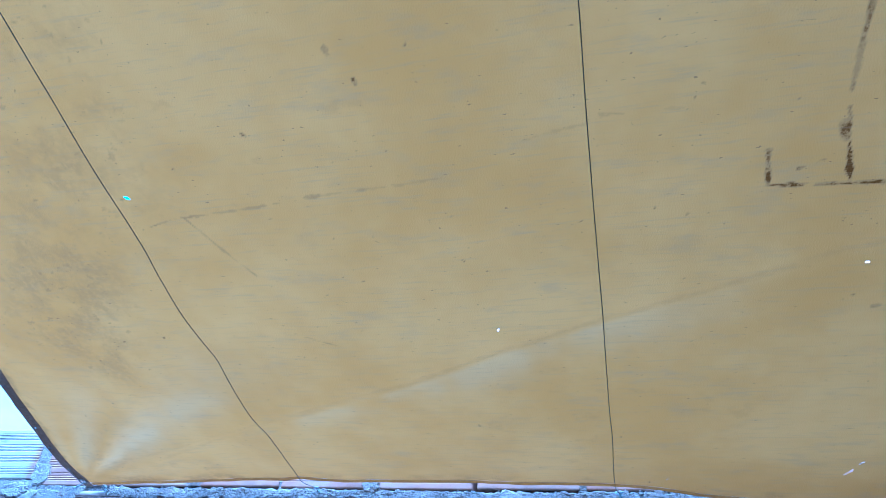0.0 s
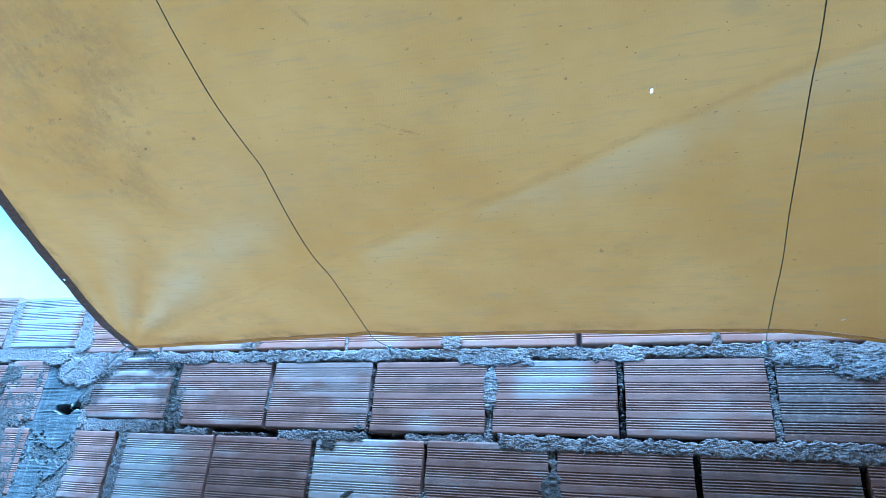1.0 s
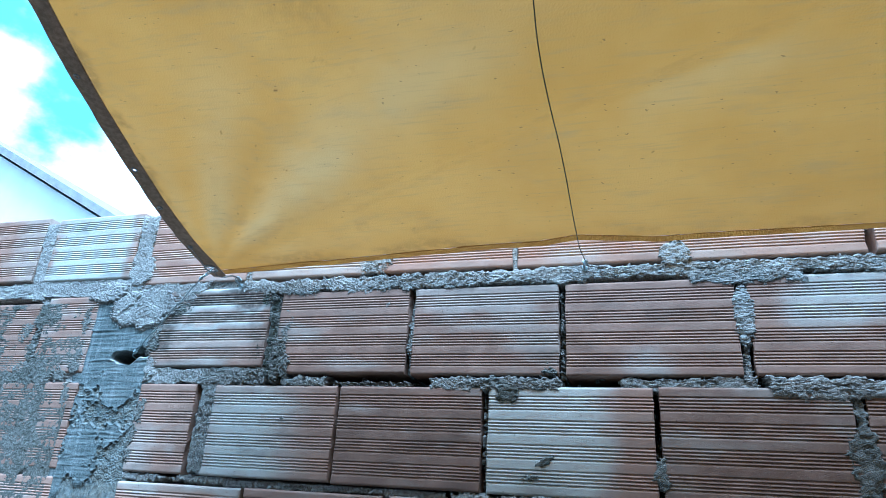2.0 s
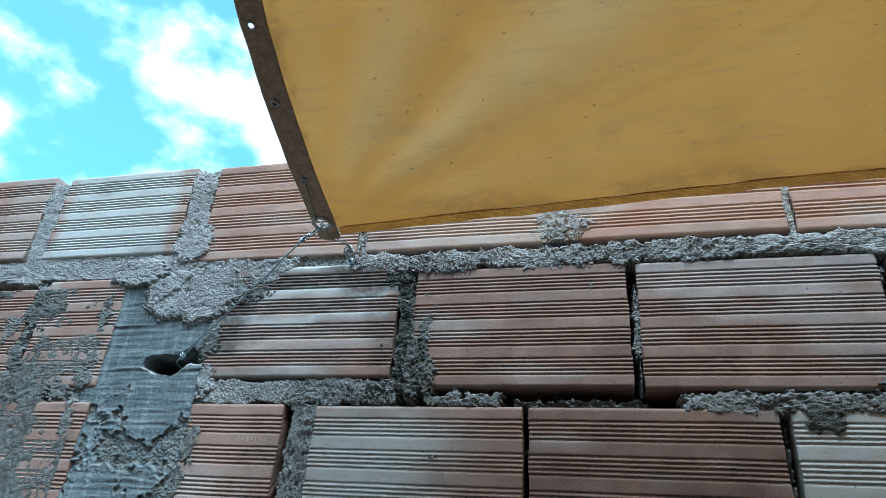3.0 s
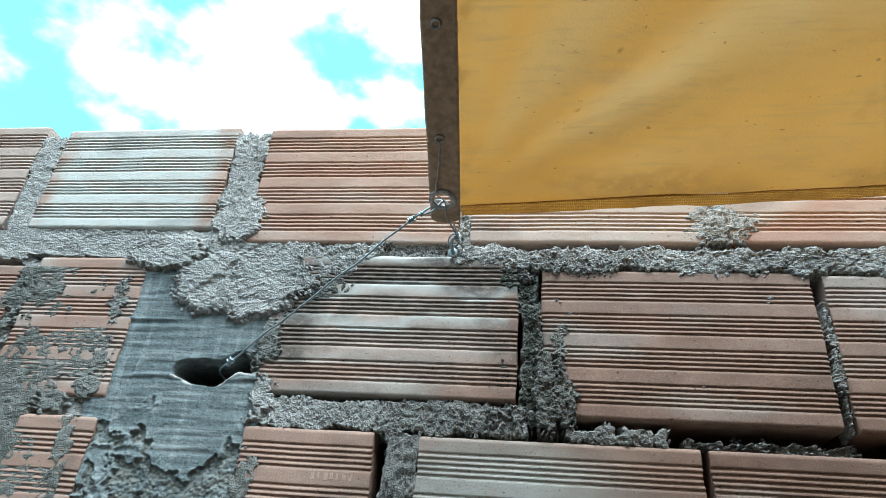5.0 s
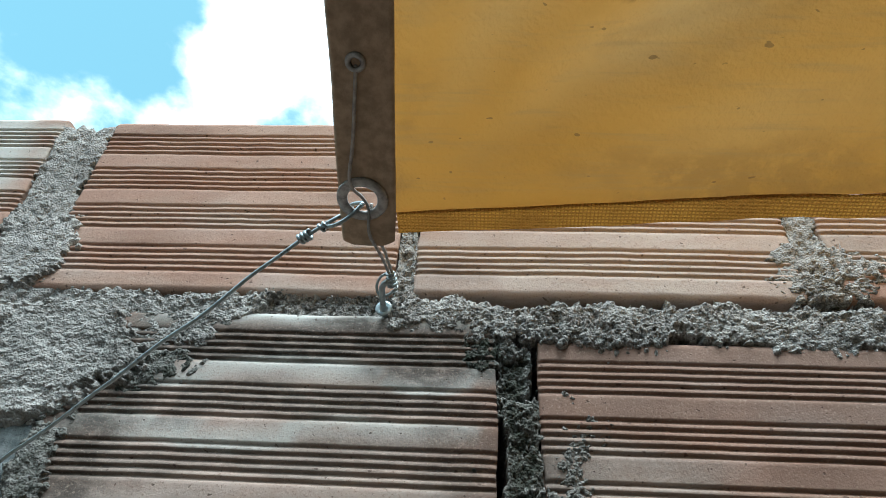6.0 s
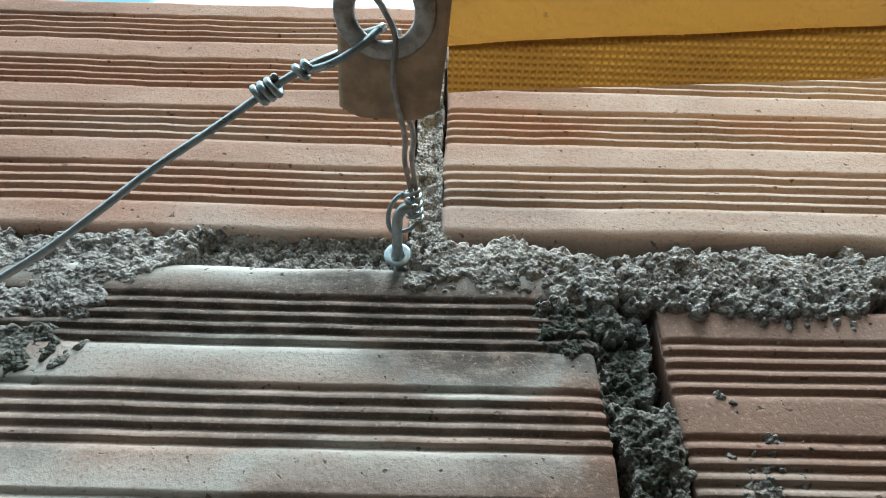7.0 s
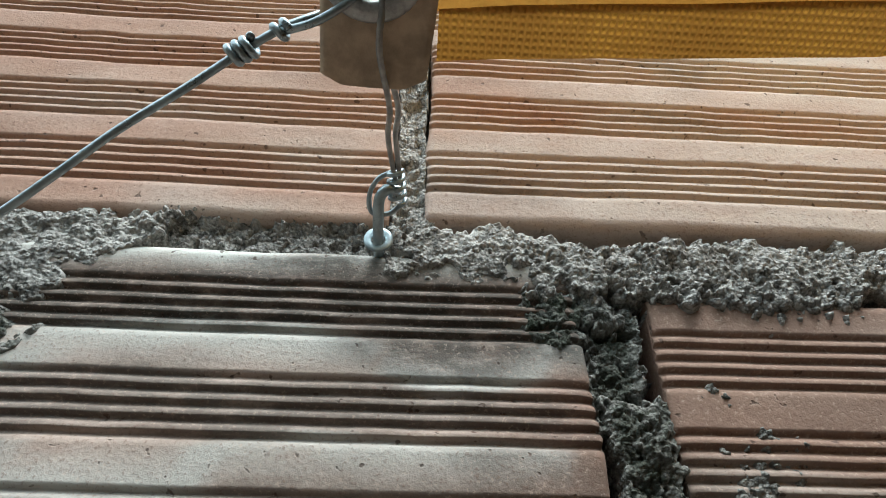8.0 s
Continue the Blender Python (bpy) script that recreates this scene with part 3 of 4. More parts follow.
    bed(0.34, 0.60, 2.102, 2.130, 0.005, 1.2)
    bed(0.74, 0.90, 2.090, 2.128, 0.005, 1.6)
    bed(0.90, 1.10, 2.098, 2.128, 0.005, 1.8)
    bed(1.30, 1.55, 2.085, 2.132, 0.006, 2.2)
    blob(0.120, 2.101, 0.005, 0.006, 0.003, 1.0)
    blob(0.100, 2.100, 0.008, 0.007, 0.004, 1.2)
    # bed under the second course, part of it fallen out
    bed(-0.17, 0.075, 1.945, 1.975, 0.002, 1.0, 0.15)
    bed(0.10, 0.185, 1.944, 1.957, 0.003, 1.3, 0.2)
    bed(0.20, 0.33, 1.944, 1.953, -0.006, 1.0, 0.3)
    bed(0.36, 0.56, 1.938, 1.962, 0.004, 1.2, 0.2)
    bed(0.64, 0.82, 1.940, 1.962, 0.001, 1.2, 0.1)
    bed(0.83, 1.75, 1.930, 1.964, 0.005, 1.2)
    bed(-0.66, -0.31, 1.944, 1.968, -0.001, 1.3)
    # bed under the third course
    bed(-0.17, 0.03, 1.786, 1.800, 0.0, 1.0)
    bed(0.00, 0.40, 1.784, 1.799, -0.004, 0.5)
    bed(0.40, 2.2, 1.782, 1.800, 0.002, 1.2)
    bed(-1.5, -0.31, 1.780, 1.800, 0.0, 1.2)
    # upright joints of the top course
    lay(np.minimum(0.020 - np.abs(X + 0.485 + 0.11 * (Z - 2.2)), np.minimum(Z - 2.11, 2.279 - Z)), 0.001, rag=0.8)
    lay(np.minimum(0.022 - np.abs(X + 0.237), np.minimum(Z - 2.11, 2.277 - Z)), 0.002, rag=1.2)
    blob(-0.228, 2.16, 0.033, 0.030, 0.004)
    bed(0.0015, 0.018, 2.12, 2.262, -0.0005, 0.25)
    blob(0.250, 2.152, 0.040, 0.022, 0.0012, 2.8)
    bed(0.236, 0.26, 2.13, 2.275, 0.0, 0.6)
    bed(0.484, 0.498, 2.12, 2.275, 0.001, 0.8)
    blob(0.731, 2.142, 0.026, 0.022, 0.005)
    bed(1.210, 1.236, 2.12, 2.275, 0.003, 0.8)
    bed(1.466, 1.482, 2.12, 2.275, 0.0, 0.8)
    # upright joints of the second course
    bed(-0.458, -0.434, 1.95, 2.11, 0.0, 1.2)
    bed(0.060, 0.0845, 2.055, 2.104, -0.001, 0.7, 0.85)
    bed(0.0635, 0.090, 1.955, 2.072, 0.0015, 0.7, 0.85)
    blob(0.092, 1.990, 0.022, 0.045, 0.003, 2.0, 0.45)
    blob(0.098, 2.025, 0.016, 0.034, 0.0002, 2.8, 0.3)
    blob(0.080, 2.055, 0.009, 0.028, 0.002, 1.2, 0.7)
    blob(0.057, 2.095, 0.016, 0.018, 0.0009, 1.4, 0.95)
    blob(0.054, 2.006, 0.012, 0.036, 0.0008, 2.0, 0.9)
    blob(0.070, 2.098, 0.013, 0.010, 0.001, 1.0, 0.5)
    bed(0.321, 0.333, 1.99, 2.045, 0.0015, 1.2, 0.3)
    bed(0.324, 0.331, 1.96, 2.08, -0.004, 0.4, 0.3)
    bed(0.560, 0.566, 1.96, 2.09, -0.007, 0.5, 0.4)
    blob(0.812, 2.045, 0.017, 0.052, 0.003, 1.0)
    bed(0.804, 0.818, 1.96, 2.10, -0.003, 0.6)
    bed(1.050, 1.058, 1.96, 2.10, -0.003, 0.9, 0.4)
    bed(1.296, 1.314, 1.95, 2.11, 0.001, 1.0, 0.2)
    blob(1.44, 2.085, 0.055, 0.025, 0.004, 2.0)
    # upright joints of the third course
    bed(-0.406, -0.386, 1.80, 1.95, 0.0, 1.4)
    bed(-0.047, -0.013, 1.80, 1.95, 0.001, 0.9, 0.15)
    bed(0.448, 0.453, 1.80, 1.93, -0.008, 0.3, 0.5)
    blob(0.690, 1.83, 0.013, 0.030, 0.002, 1.6, 0.4)
    bed(0.924, 0.942, 1.79, 1.94, 0.001, 1.2, 0.3)
    blob(0.93, 1.855, 0.02, 0.05, 0.002, 1.8, 0.4)
    # lumps and smears left on the bricks
    blob(0.118, 1.893, 0.011, 0.008, 0.002, 1.0, 0.1)
    blob(0.098, 1.915, 0.006, 0.005, 0.001, 1.2)
    blob(0.125, 1.930, 0.005, 0.004, 0.001, 1.2)
    blob(0.486, 1.935, 0.020, 0.016, 0.003, 1.6, 0.6)
    blob(0.535, 1.842, 0.016, 0.010, 0.002, 1.4, 0.5, lean=1.0)
    blob(0.518, 1.822, 0.018, 0.008, 0.002, 1.4, 0.5, lean=1.0)
    blob(0.545, 1.968, 0.012, 0.010, 0.003, 1.4, 0.5)
    blob(0.218, 1.996, 0.0045, 0.003, 0.001, 0.5)
    blob(0.210, 1.984, 0.003, 0.009, 0.0008, 0.5)
    blob(0.224, 1.978, 0.004, 0.004, 0.0008, 0.5)
    blob(0.283, 2.075, 0.004, 0.012, 0.0008, 0.9)
    blob(0.050, 2.055, 0.003, 0.0025, 0.0015, 0.3)
    # pile over the tie column, and runs on the brick beside it
    blob(-0.228, 2.085, 0.064, 0.042, 0.0045, 1.2, 0.0, 0.014, 0.2)
    blob(-0.188, 2.078, 0.046, 0.040, 0.0050, 1.2, 0.0, 0.012, 0.1)
    blob(-0.166, 2.030, 0.014, 0.040, 0.003, 1.8, 0.5)
    blob(-0.163, 1.968, 0.016, 0.026, 0.003, 1.8, 0.1)
    blob(-0.175, 2.090, 0.045, 0.030, 0.006, 1.6, 0.1, 0.006)
    blob(-0.290, 2.118, 0.05, 0.022, 0.005, 1.2)
    bed(-0.170, -0.153, 1.95, 2.10, 0.0, 1.6, 0.65)
    lay(np.minimum(np.minimum(Z - np.maximum(2.118 + 1.1 * (X + 0.0737), 2.090), 2.133 - Z), np.minimum(-0.058 - X, X + 0.19)), 0.0025, rag=1.3, wet=0.05)
    blob(-0.108, 2.080, 0.006, 0.016, 0.002, 1.2, 0.75, lean=0.8)
    blob(-0.122, 2.072, 0.012, 0.006, 0.0012, 1.6, 0.7, lean=0.6)
    blob(-0.126, 2.082, 0.022, 0.012, 0.002, 1.4, 0.5, lean=1.2)
    blob(-0.100, 2.077, 0.0035, 0.017, 0.0018, 0.7, 0.5, lean=0.7)
    blob(-0.132, 2.066, 0.0035, 0.015, 0.0018, 0.7, 0.5, lean=0.7)
    for x, z, rx, rz in ((-0.331, 2.06, 0.007, 0.022), (-0.329, 2.005, 0.008, 0.018), (-0.334, 1.975, 0.014, 0.012), (-0.336, 1.915, 0.008, 0.026), (-0.338, 1.865, 0.007, 0.018), (-0.162, 1.90, 0.010, 0.030), (-0.166, 1.85, 0.008, 0.030)):
        blob(x, z, rx, rz, 0.0022, 1.8, 0.45, 0.004)
    # old mortar rubbed over the bricks past the column
    patch = fbm(X, Z, 0.075, 40, 4) * 0.05 + 0.008 + 0.12 * (-0.415 - X) - 0.08 * (Z - 2.03)
    lay(np.where((X < -0.325) & (Z < 2.10), patch, -1), 0.0024, 0.004, 1.8, 0.6)
    lay(np.minimum(0.03 - np.abs(X + 0.395), 0.05 - np.abs(Z - 2.075)) - 0.022 + 0.03 * fbm(X, Z, 0.03, 77, 3), 0.0006, 0.004, 1.4, 0.1)
    for x, z, rx, rz, lean in ((-0.402, 2.078, 0.010, 0.020, -0.5), (-0.442, 2.045, 0.012, 0.040, 0.2), (-0.425, 1.985, 0.022, 0.020, 0.4), (-0.40, 1.958, 0.030, 0.014, 0.0), (-0.372, 1.962, 0.024, 0.010, 0.0), (-0.42, 1.90, 0.020, 0.035, 0.3), (-0.43, 1.84, 0.026, 0.03, 0.2), (-0.47, 1.975, 0.04, 0.02, 0.0), (-0.475, 2.045, 0.022, 0.028, 0.3)):
        blob(x, z, rx, rz, 0.0016, 2.2, 0.5, 0.004, lean)
    solid = Y < 0.0235
    keep = solid[:-1, :-1] | solid[1:, :-1] | solid[:-1, 1:] | solid[1:, 1:]
    return grid_mesh("mortar", X, Y, Z, keep, moss=moss, grit=np.clip(much, 0, 1))


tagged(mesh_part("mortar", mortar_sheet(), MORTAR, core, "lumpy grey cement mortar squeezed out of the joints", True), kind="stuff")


def tie_column():
    """Cast column between the bricks, with a hole knocked into it."""
    xs, zs = np.arange(-0.345, -0.140, 0.0010), np.concatenate([np.arange(1.55, 1.78, 0.004), np.arange(1.78, 2.115, 0.0010)])
    X, Z = np.meshgrid(xs, zs)
    boards = 0.0004 * vnoise(X * 0.10, Z, 0.0030, 3) + 0.0003 * vnoise(X, Z * 0.2, 0.003, 6) + 0.0010 * fbm(X, Z, 0.06, 9, 3)
    for z, high in ((2.075, 0.9), (2.046, 1.4), (2.018, 1.0), (1.988, 1.6), (1.957, 1.1), (1.925, 1.4), (1.893, 1.0), (1.86, 1.2), (1.82, 1.0)):
        line = Z - z - 0.003 * vnoise(X, X * 0, 0.05, int(z * 1000))
        high = 0.6 * high * step(-0.4, 0.5, fbm(X, Z, 0.04, int(z * 500), 3))
        boards = boards - 0.0012 * high * np.exp(-(line / 0.0018) ** 2) + 0.0010 * high * np.exp(-((line + 0.0040) / 0.0018) ** 2)
    # the smooth skin has flaked off low down and beside the hole, with broken edges
    lost = 0.8 * fbm(X * 1.1, Z, 0.055, 21, 5, 0.66) + 2.8 * np.clip(1.925 - Z, -0.3, 0.055) + 1.8 * np.clip(X + 0.25, -0.06, 0.05) - 0.12
    rough = step(-0.015, 0.02, lost)
    crumb = 0.0024 * fbm(X, Z, 0.012, 31, 4, 0.75) - 0.0015 * crumbs(X, Z, 0.0040, 4) - 0.0009 * crumbs(X, Z, 0.0024, 7)
    lip = np.exp(-((lost + 0.035) / 0.03) ** 2)
    Y = 0.002 + boards * (1 - rough) - 0.0010 * lip + rough * (0.0042 + crumb)
    rag = 0.009 * fbm(X, Z, 0.02, 51, 3)
    side = np.minimum(X + 0.331 + 0.05 * np.clip(1.95 - Z, 0, 0.15) + rag, -0.158 - X + rag)
    Y = Y + 0.026 * (1 - step(-0.003, 0.001, side))
    u, v = (X + 0.214) / 0.040, (Z - 1.996 - 0.10 * (X + 0.214) + 0.006 * vnoise(X, Z * 0, 0.02, 8)) / 0.0118
    r = np.hypot(u, v) + 0.16 * fbm(X, Z, 0.02, 61, 3)
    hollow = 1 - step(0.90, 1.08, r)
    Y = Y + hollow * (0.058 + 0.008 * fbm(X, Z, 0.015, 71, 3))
    rim = (1 - step(0.03, 0.13, np.abs(r - 1.11))) * (v < -0.35) * step(0.2, 0.6, 0.5 + fbm(X, Z, 0.02, 5))
    return grid_mesh("tie_column", X, Y, Z, None, rough=rough, rim=rim, hole_shade=hollow)


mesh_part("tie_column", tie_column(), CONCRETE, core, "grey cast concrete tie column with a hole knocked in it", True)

# ---------------------------------------------------------------- tarpaulin
CORNER = (0.003, -0.080)


EDGE_D = [0.05, 0.067, 0.16, 0.25, 0.31, 0.37, 0.41, 0.49, 0.55, 1.0, 3.4]
EDGE_X = [-0.0125, -0.0115, -0.0046, 0.001, 0.006, 0.019, 0.029, 0.050, 0.070, 0.22, 0.92]


def tarp_left(y):
    d = -np.asarray(y, float)
    return np.interp(d, EDGE_D, EDGE_X)


def tarp_front(x):
    return np.interp(x, [-0.02, 0.015, 0.26, 0.54, 0.60, 0.70, 0.97, 1.29, 1.36, 1.46, 1.60, 1.75, 2.0, 2.8], [-0.074, -0.075, -0.092, -0.105, -0.117, -0.106, -0.105, -0.098, -0.088, -0.066, -0.060, -0.052, -0.06, -0.06])


def fold_y(x):
    """The long fold that runs off from the corner."""
    return np.interp(x, [0.0, 0.25, 0.55, 0.85, 1.12, 1.40, 1.70, 3.0], [-0.10, -0.188, -0.315, -0.43, -0.54, -0.637, -0.738, -1.17])


def tarp_z(x, y):
    x, y = np.asarray(x, float), np.asarray(y, float)
    d = -y
    z = 2.10 + 0.2 * d + 0.065 * np.minimum(d, 1.4) ** 2 + 0.10 * np.maximum(d - 1.4, 0)
    r, a = np.hypot(x - CORNER[0], y - CORNER[1]), np.degrees(np.arctan2(-(y - CORNER[1]), x - CORNER[0] + 1e-6)) + 5.0 * fbm(x, y, 0.12, 47, 3)
    fade = step(0.03, 0.26, r) * np.exp(-r / 0.5)
    for at, wide, high in ((9, 5, 0.003), (26, 5, -0.004), (36, 6, 0.010), (46, 5, -0.011), (57, 7, 0.009), (71, 6, -0.005)):
        z = z + high * fade * np.exp(-((a - at) / wide) ** 2)
    # the long fold from the corner, a shallower one beyond it
    fold = fold_y(x)
    z = z + 0.008 * step(0.15, 0.6, x) * (1 / (1 + np.exp(-(y - fold) / 0.012)) - 1 / (1 + np.exp(-(y - fold + 0.0) / 0.11)))
    fold2 = -0.48 - 0.27 * x
    z = z + 0.005 * step(0.7, 1.1, x) * (1 / (1 + np.exp(-(y - fold2) / 0.012)) - 1 / (1 + np.exp(-(y - fold2) / 0.10)))
    z = z - 0.010 * np.sin(np.clip((x - 0.6) / 0.693, 0, 1) * np.pi) ** 2 * step(0.2, 0.6, d)
    z = z - 0.010 * step(1.34, 1.60, x) * (1 - step(0.05, 0.25, d))
    lift = np.interp(d, [0.18, 0.25, 0.31, 0.40, 0.55, 0.8, 1.2], [0.0, 0.008, 0.018, 0.020, 0.020, 0.015, 0.0])
    z = z + lift * np.exp(-(np.maximum(x - np.interp(d, EDGE_D, EDGE_X), 0) / 0.16) ** 2)
    return z + 0.0035 * fbm(x, y, 0.22, 6, 3)


# the unseen back end is stretched to the south wall to shut out light
xs = np.concatenate([np.arange(0, 1.75, 0.0028), np.arange(1.75, 2.33, 0.03)])
ys = np.concatenate([np.arange(0.0092, 1.08, 0.0028), np.arange(1.08, 3.12, 0.03)])
U, V = np.meshgrid(xs, ys)
FY = tarp_front(U)
TY = FY - V
TX = tarp_left(TY) + 0.020 + U * (2.33 - tarp_left(TY) - 0.02) / 2.33
TY = tarp_front(TX) - V
TZ = tarp_z(TX, TY)


def seg(x, y, ax, ay, bx, by):
    """How far places lie from a stretch."""
    dx, dy = bx - ax, by - ay
    t = np.clip(((x - ax) * dx + (y - ay) * dy) / (dx * dx + dy * dy), 0, 1)
    return np.hypot(x - ax - t * dx, y - ay - t * dy)


zone = 1 - step(0.0, 0.26, seg(TX, TY, 0.36, -0.62, 0.62, -1.12) + 0.10 * fbm(TX, TY, 0.12, 3, 4))
stain_shade = 0.36 * zone * step(-0.5, 0.5, fbm(TX, TY, 0.06, 12, 5, 0.7))
stain_shade = np.maximum(stain_shade, 0.5 * zone * step(0.36, 0.52, fbm(TX * 0.7, TY, 0.017, 15, 4, 0.75)))
stain_shade = np.maximum(stain_shade, 0.16 * step(0.33, 0.5, fbm(TX * 0.6, TY, 0.03, 22, 4)) * step(0.05, 0.3, fbm(TX, TY, 0.3, 25, 2)))
for ax, ay, bx, by, w, s in ((1.493, -0.863, 1.498, -0.815, 0.0018, 1.0), (1.498, -0.815, 1.70, -0.803, 0.0016, 1.0), (1.572, -0.909, 1.589, -0.813, 0.0018, 1.0), (1.570, -0.890, 1.575, -0.870, 0.004, 0.8), (1.574, -1.05, 1.570, -0.93, 0.0022, 0.75), (1.53, -0.835, 1.56, -0.845, 0.001, 0.7),
                             (1.208, -0.915, 1.235, -0.920, 0.0014, 0.4), (1.235, -0.920, 1.287, -0.926, 0.0016, 0.35), (1.30, -0.935, 1.41, -0.932, 0.0007, 0.3), (0.62, -0.835, 0.68, -0.85, 0.0012, 0.6), (0.68, -0.85, 0.86, -0.865, 0.001, 0.55), (0.90, -0.87, 1.10, -0.88, 0.001, 0.45),
                             (0.70, -0.85, 0.77, -0.735, 0.0012, 0.55), (1.12, -0.54, 1.66, -0.72, 0.004, 0.16), (0.55, -0.325, 1.12, -0.54, 0.0035, 0.2), (0.10, -0.16, 0.55, -0.325, 0.003, 0.16), (0.80, -0.60, 0.86, -0.575, 0.0008, 0.5)):
    d = seg(TX, TY, ax, ay, bx, by) + 0.0035 * fbm(TX, TY, 0.02, 9, 3)
    stain_shade = np.maximum(stain_shade, s * (1 - step(w, w * 2.2, d)) * (0.6 + 0.4 * step(-0.3, 0.3, fbm(TX, TY, 0.025, 44, 2))))
for x, y, r in ((1.128, -0.602, 0.006), (0.784, -0.608, 0.005), (0.532, -0.611, 0.007), (0.505, -0.60, 0.006), (0.445, -0.602, 0.005), (0.615, -0.888, 0.009), (1.405, -0.784, 0.007), (0.451, -0.732, 0.007), (0.723, -0.93, 0.005), (0.252, -0.299, 0.005), (0.998, -1.06, 0.013), (1.02, -1.02, 0.008),
                (1.09, -1.05, 0.005), (0.80, -0.55, 0.004), (0.78, -0.55, 0.004), (1.05, -0.33, 0.008), (1.36, -0.115, 0.006), (1.66, -0.60, 0.012), (1.63, -0.62, 0.008), (0.85, -0.97, 0.007), (0.92, -0.80, 0.005), (1.10, -0.74, 0.004), (0.22, -0.32, 0.006), (0.19, -0.36, 0.006), (0.30, -0.42, 0.005), (0.36, -0.55, 0.006)):
    lean = 2.4 * math.sin(977 * x + 331 * y)
    along, over = (TX - x) * math.cos(lean) + (TY - y) * math.sin(lean), (TY - y) * math.cos(lean) - (TX - x) * math.sin(lean)
    d = np.hypot(along, over * 1.9) + 0.8 * r * fbm(TX, TY, 0.009, 70, 3, 0.7)
    stain_shade = np.maximum(stain_shade, (0.75 if r < 0.01 else 0.5) * (1 - step(r * 0.35, r * 0.8, d)))
dirt = random.Random(77)                                   # flecks of dirt all over
for k in range(110):
    x, y, r, lean = dirt.uniform(0.1, 1.72), -dirt.uniform(0.15, 1.12), dirt.uniform(0.0020, 0.0036), dirt.uniform(0, 3.14)
    along, over = (TX - x) * math.cos(lean) + (TY - y) * math.sin(lean), (TY - y) * math.cos(lean) - (TX - x) * math.sin(lean)
    stain_shade = np.maximum(stain_shade, dirt.uniform(0.25, 0.8) * (1 - step(r * 0.4, r, np.hypot(along, over * 2.2))))
# a darker run along the upper side of the long fold: dirt and painted shade
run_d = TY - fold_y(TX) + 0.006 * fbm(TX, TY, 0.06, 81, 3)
stain_shade = np.maximum(stain_shade, 0.20 * np.exp(-(run_d / 0.009) ** 2) * step(0.08, 0.3, TX) * step(-0.5, 0.4, fbm(TX, TY, 0.07, 83, 4)))
hem_d = tarp_front(TX) - TY
stain_shade = np.maximum(stain_shade, 0.38 * (1 - step(0.008, 0.050, hem_d + 0.025 * fbm(TX * 0.5, TY, 0.05, 33, 4))) * step(-0.25, 0.35, fbm(TX * 0.5, TY, 0.04, 36, 4)))
side_d = TX - tarp_left(TY) - 0.02
stain_shade = np.maximum(stain_shade, 0.5 * (1 - step(0.008, 0.030, side_d + 0.02 * fbm(TX, TY, 0.03, 34, 4))) * step(-0.3, 0.3, fbm(TX, TY, 0.03, 38, 4)))
# dirt in the corner folds, with their shade painted into the same mask
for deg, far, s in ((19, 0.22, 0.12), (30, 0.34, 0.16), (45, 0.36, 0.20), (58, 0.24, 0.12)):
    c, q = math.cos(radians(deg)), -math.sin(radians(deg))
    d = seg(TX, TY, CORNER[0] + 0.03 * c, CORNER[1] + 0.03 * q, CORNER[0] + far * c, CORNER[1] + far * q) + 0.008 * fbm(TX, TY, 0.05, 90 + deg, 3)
    stain_shade = np.maximum(stain_shade, s * (1 - step(0.002, 0.012, d)) * step(-0.5, 0.4, fbm(TX, TY, 0.06, deg, 3)))
# pale bands on the folds: wear plus the light they catch, as colour
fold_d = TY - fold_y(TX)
worn_lit = 0.26 * step(0.0, 0.02, fold_d) * (1 - step(0.03, 0.12, fold_d)) * step(0.35, 0.9, TX) * (1 - step(1.2, 1.6, TX)) * step(-0.5, 0.3, fbm(TX, TY, 0.12, 55, 3))
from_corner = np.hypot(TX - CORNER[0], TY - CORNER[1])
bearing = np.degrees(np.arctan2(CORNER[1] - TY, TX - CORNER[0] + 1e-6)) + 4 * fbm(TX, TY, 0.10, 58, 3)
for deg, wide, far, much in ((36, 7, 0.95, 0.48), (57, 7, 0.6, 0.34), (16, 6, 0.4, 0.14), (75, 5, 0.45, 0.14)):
    worn_lit = np.maximum(worn_lit, much * np.exp(-((bearing - deg) / wide) ** 2) * step(0.03, 0.16, from_corner) * (1 - step(0.35 * far, far, from_corner)) * (0.55 + 0.45 * step(-0.4, 0.4, fbm(TX, TY, 0.09, 59 + deg, 4))))

tarp = tagged(new("tarpaulin"), "yellow weathered tarpaulin stretched overhead, stained and creased", "tarpaulin")
# small holes and slits that let the sky through
mid_x, mid_y = (TX[:-1, :-1] + TX[1:, 1:]) / 2, (TY[:-1, :-1] + TY[1:, 1:]) / 2
whole = np.ones(mid_x.shape, bool)
for ax, ay, bx, by, r in ((0.621, -0.892, 0.627, -0.890, 0.0022), (1.128, -0.598, 1.129, -0.597, 0.0016), (1.635, -0.680, 1.636, -0.680, 0.0018), (1.704, -0.158, 1.714, -0.172, 0.0020), (1.722, -0.190, 1.729, -0.197, 0.0018), (1.393, -0.129, 1.396, -0.129, 0.0016)):
    whole &= seg(mid_x, mid_y, ax, ay, bx, by) > r
mesh_part("sheet", grid_mesh("sheet", TX, TY, TZ, whole, stain_shade=stain_shade, worn_lit=worn_lit), YELLOW, tarp, "yellow plastic sheet with brown stains and folds", True)


# woven selvedge along the wall side
hx = np.arange(0.016, 2.3, 0.006)
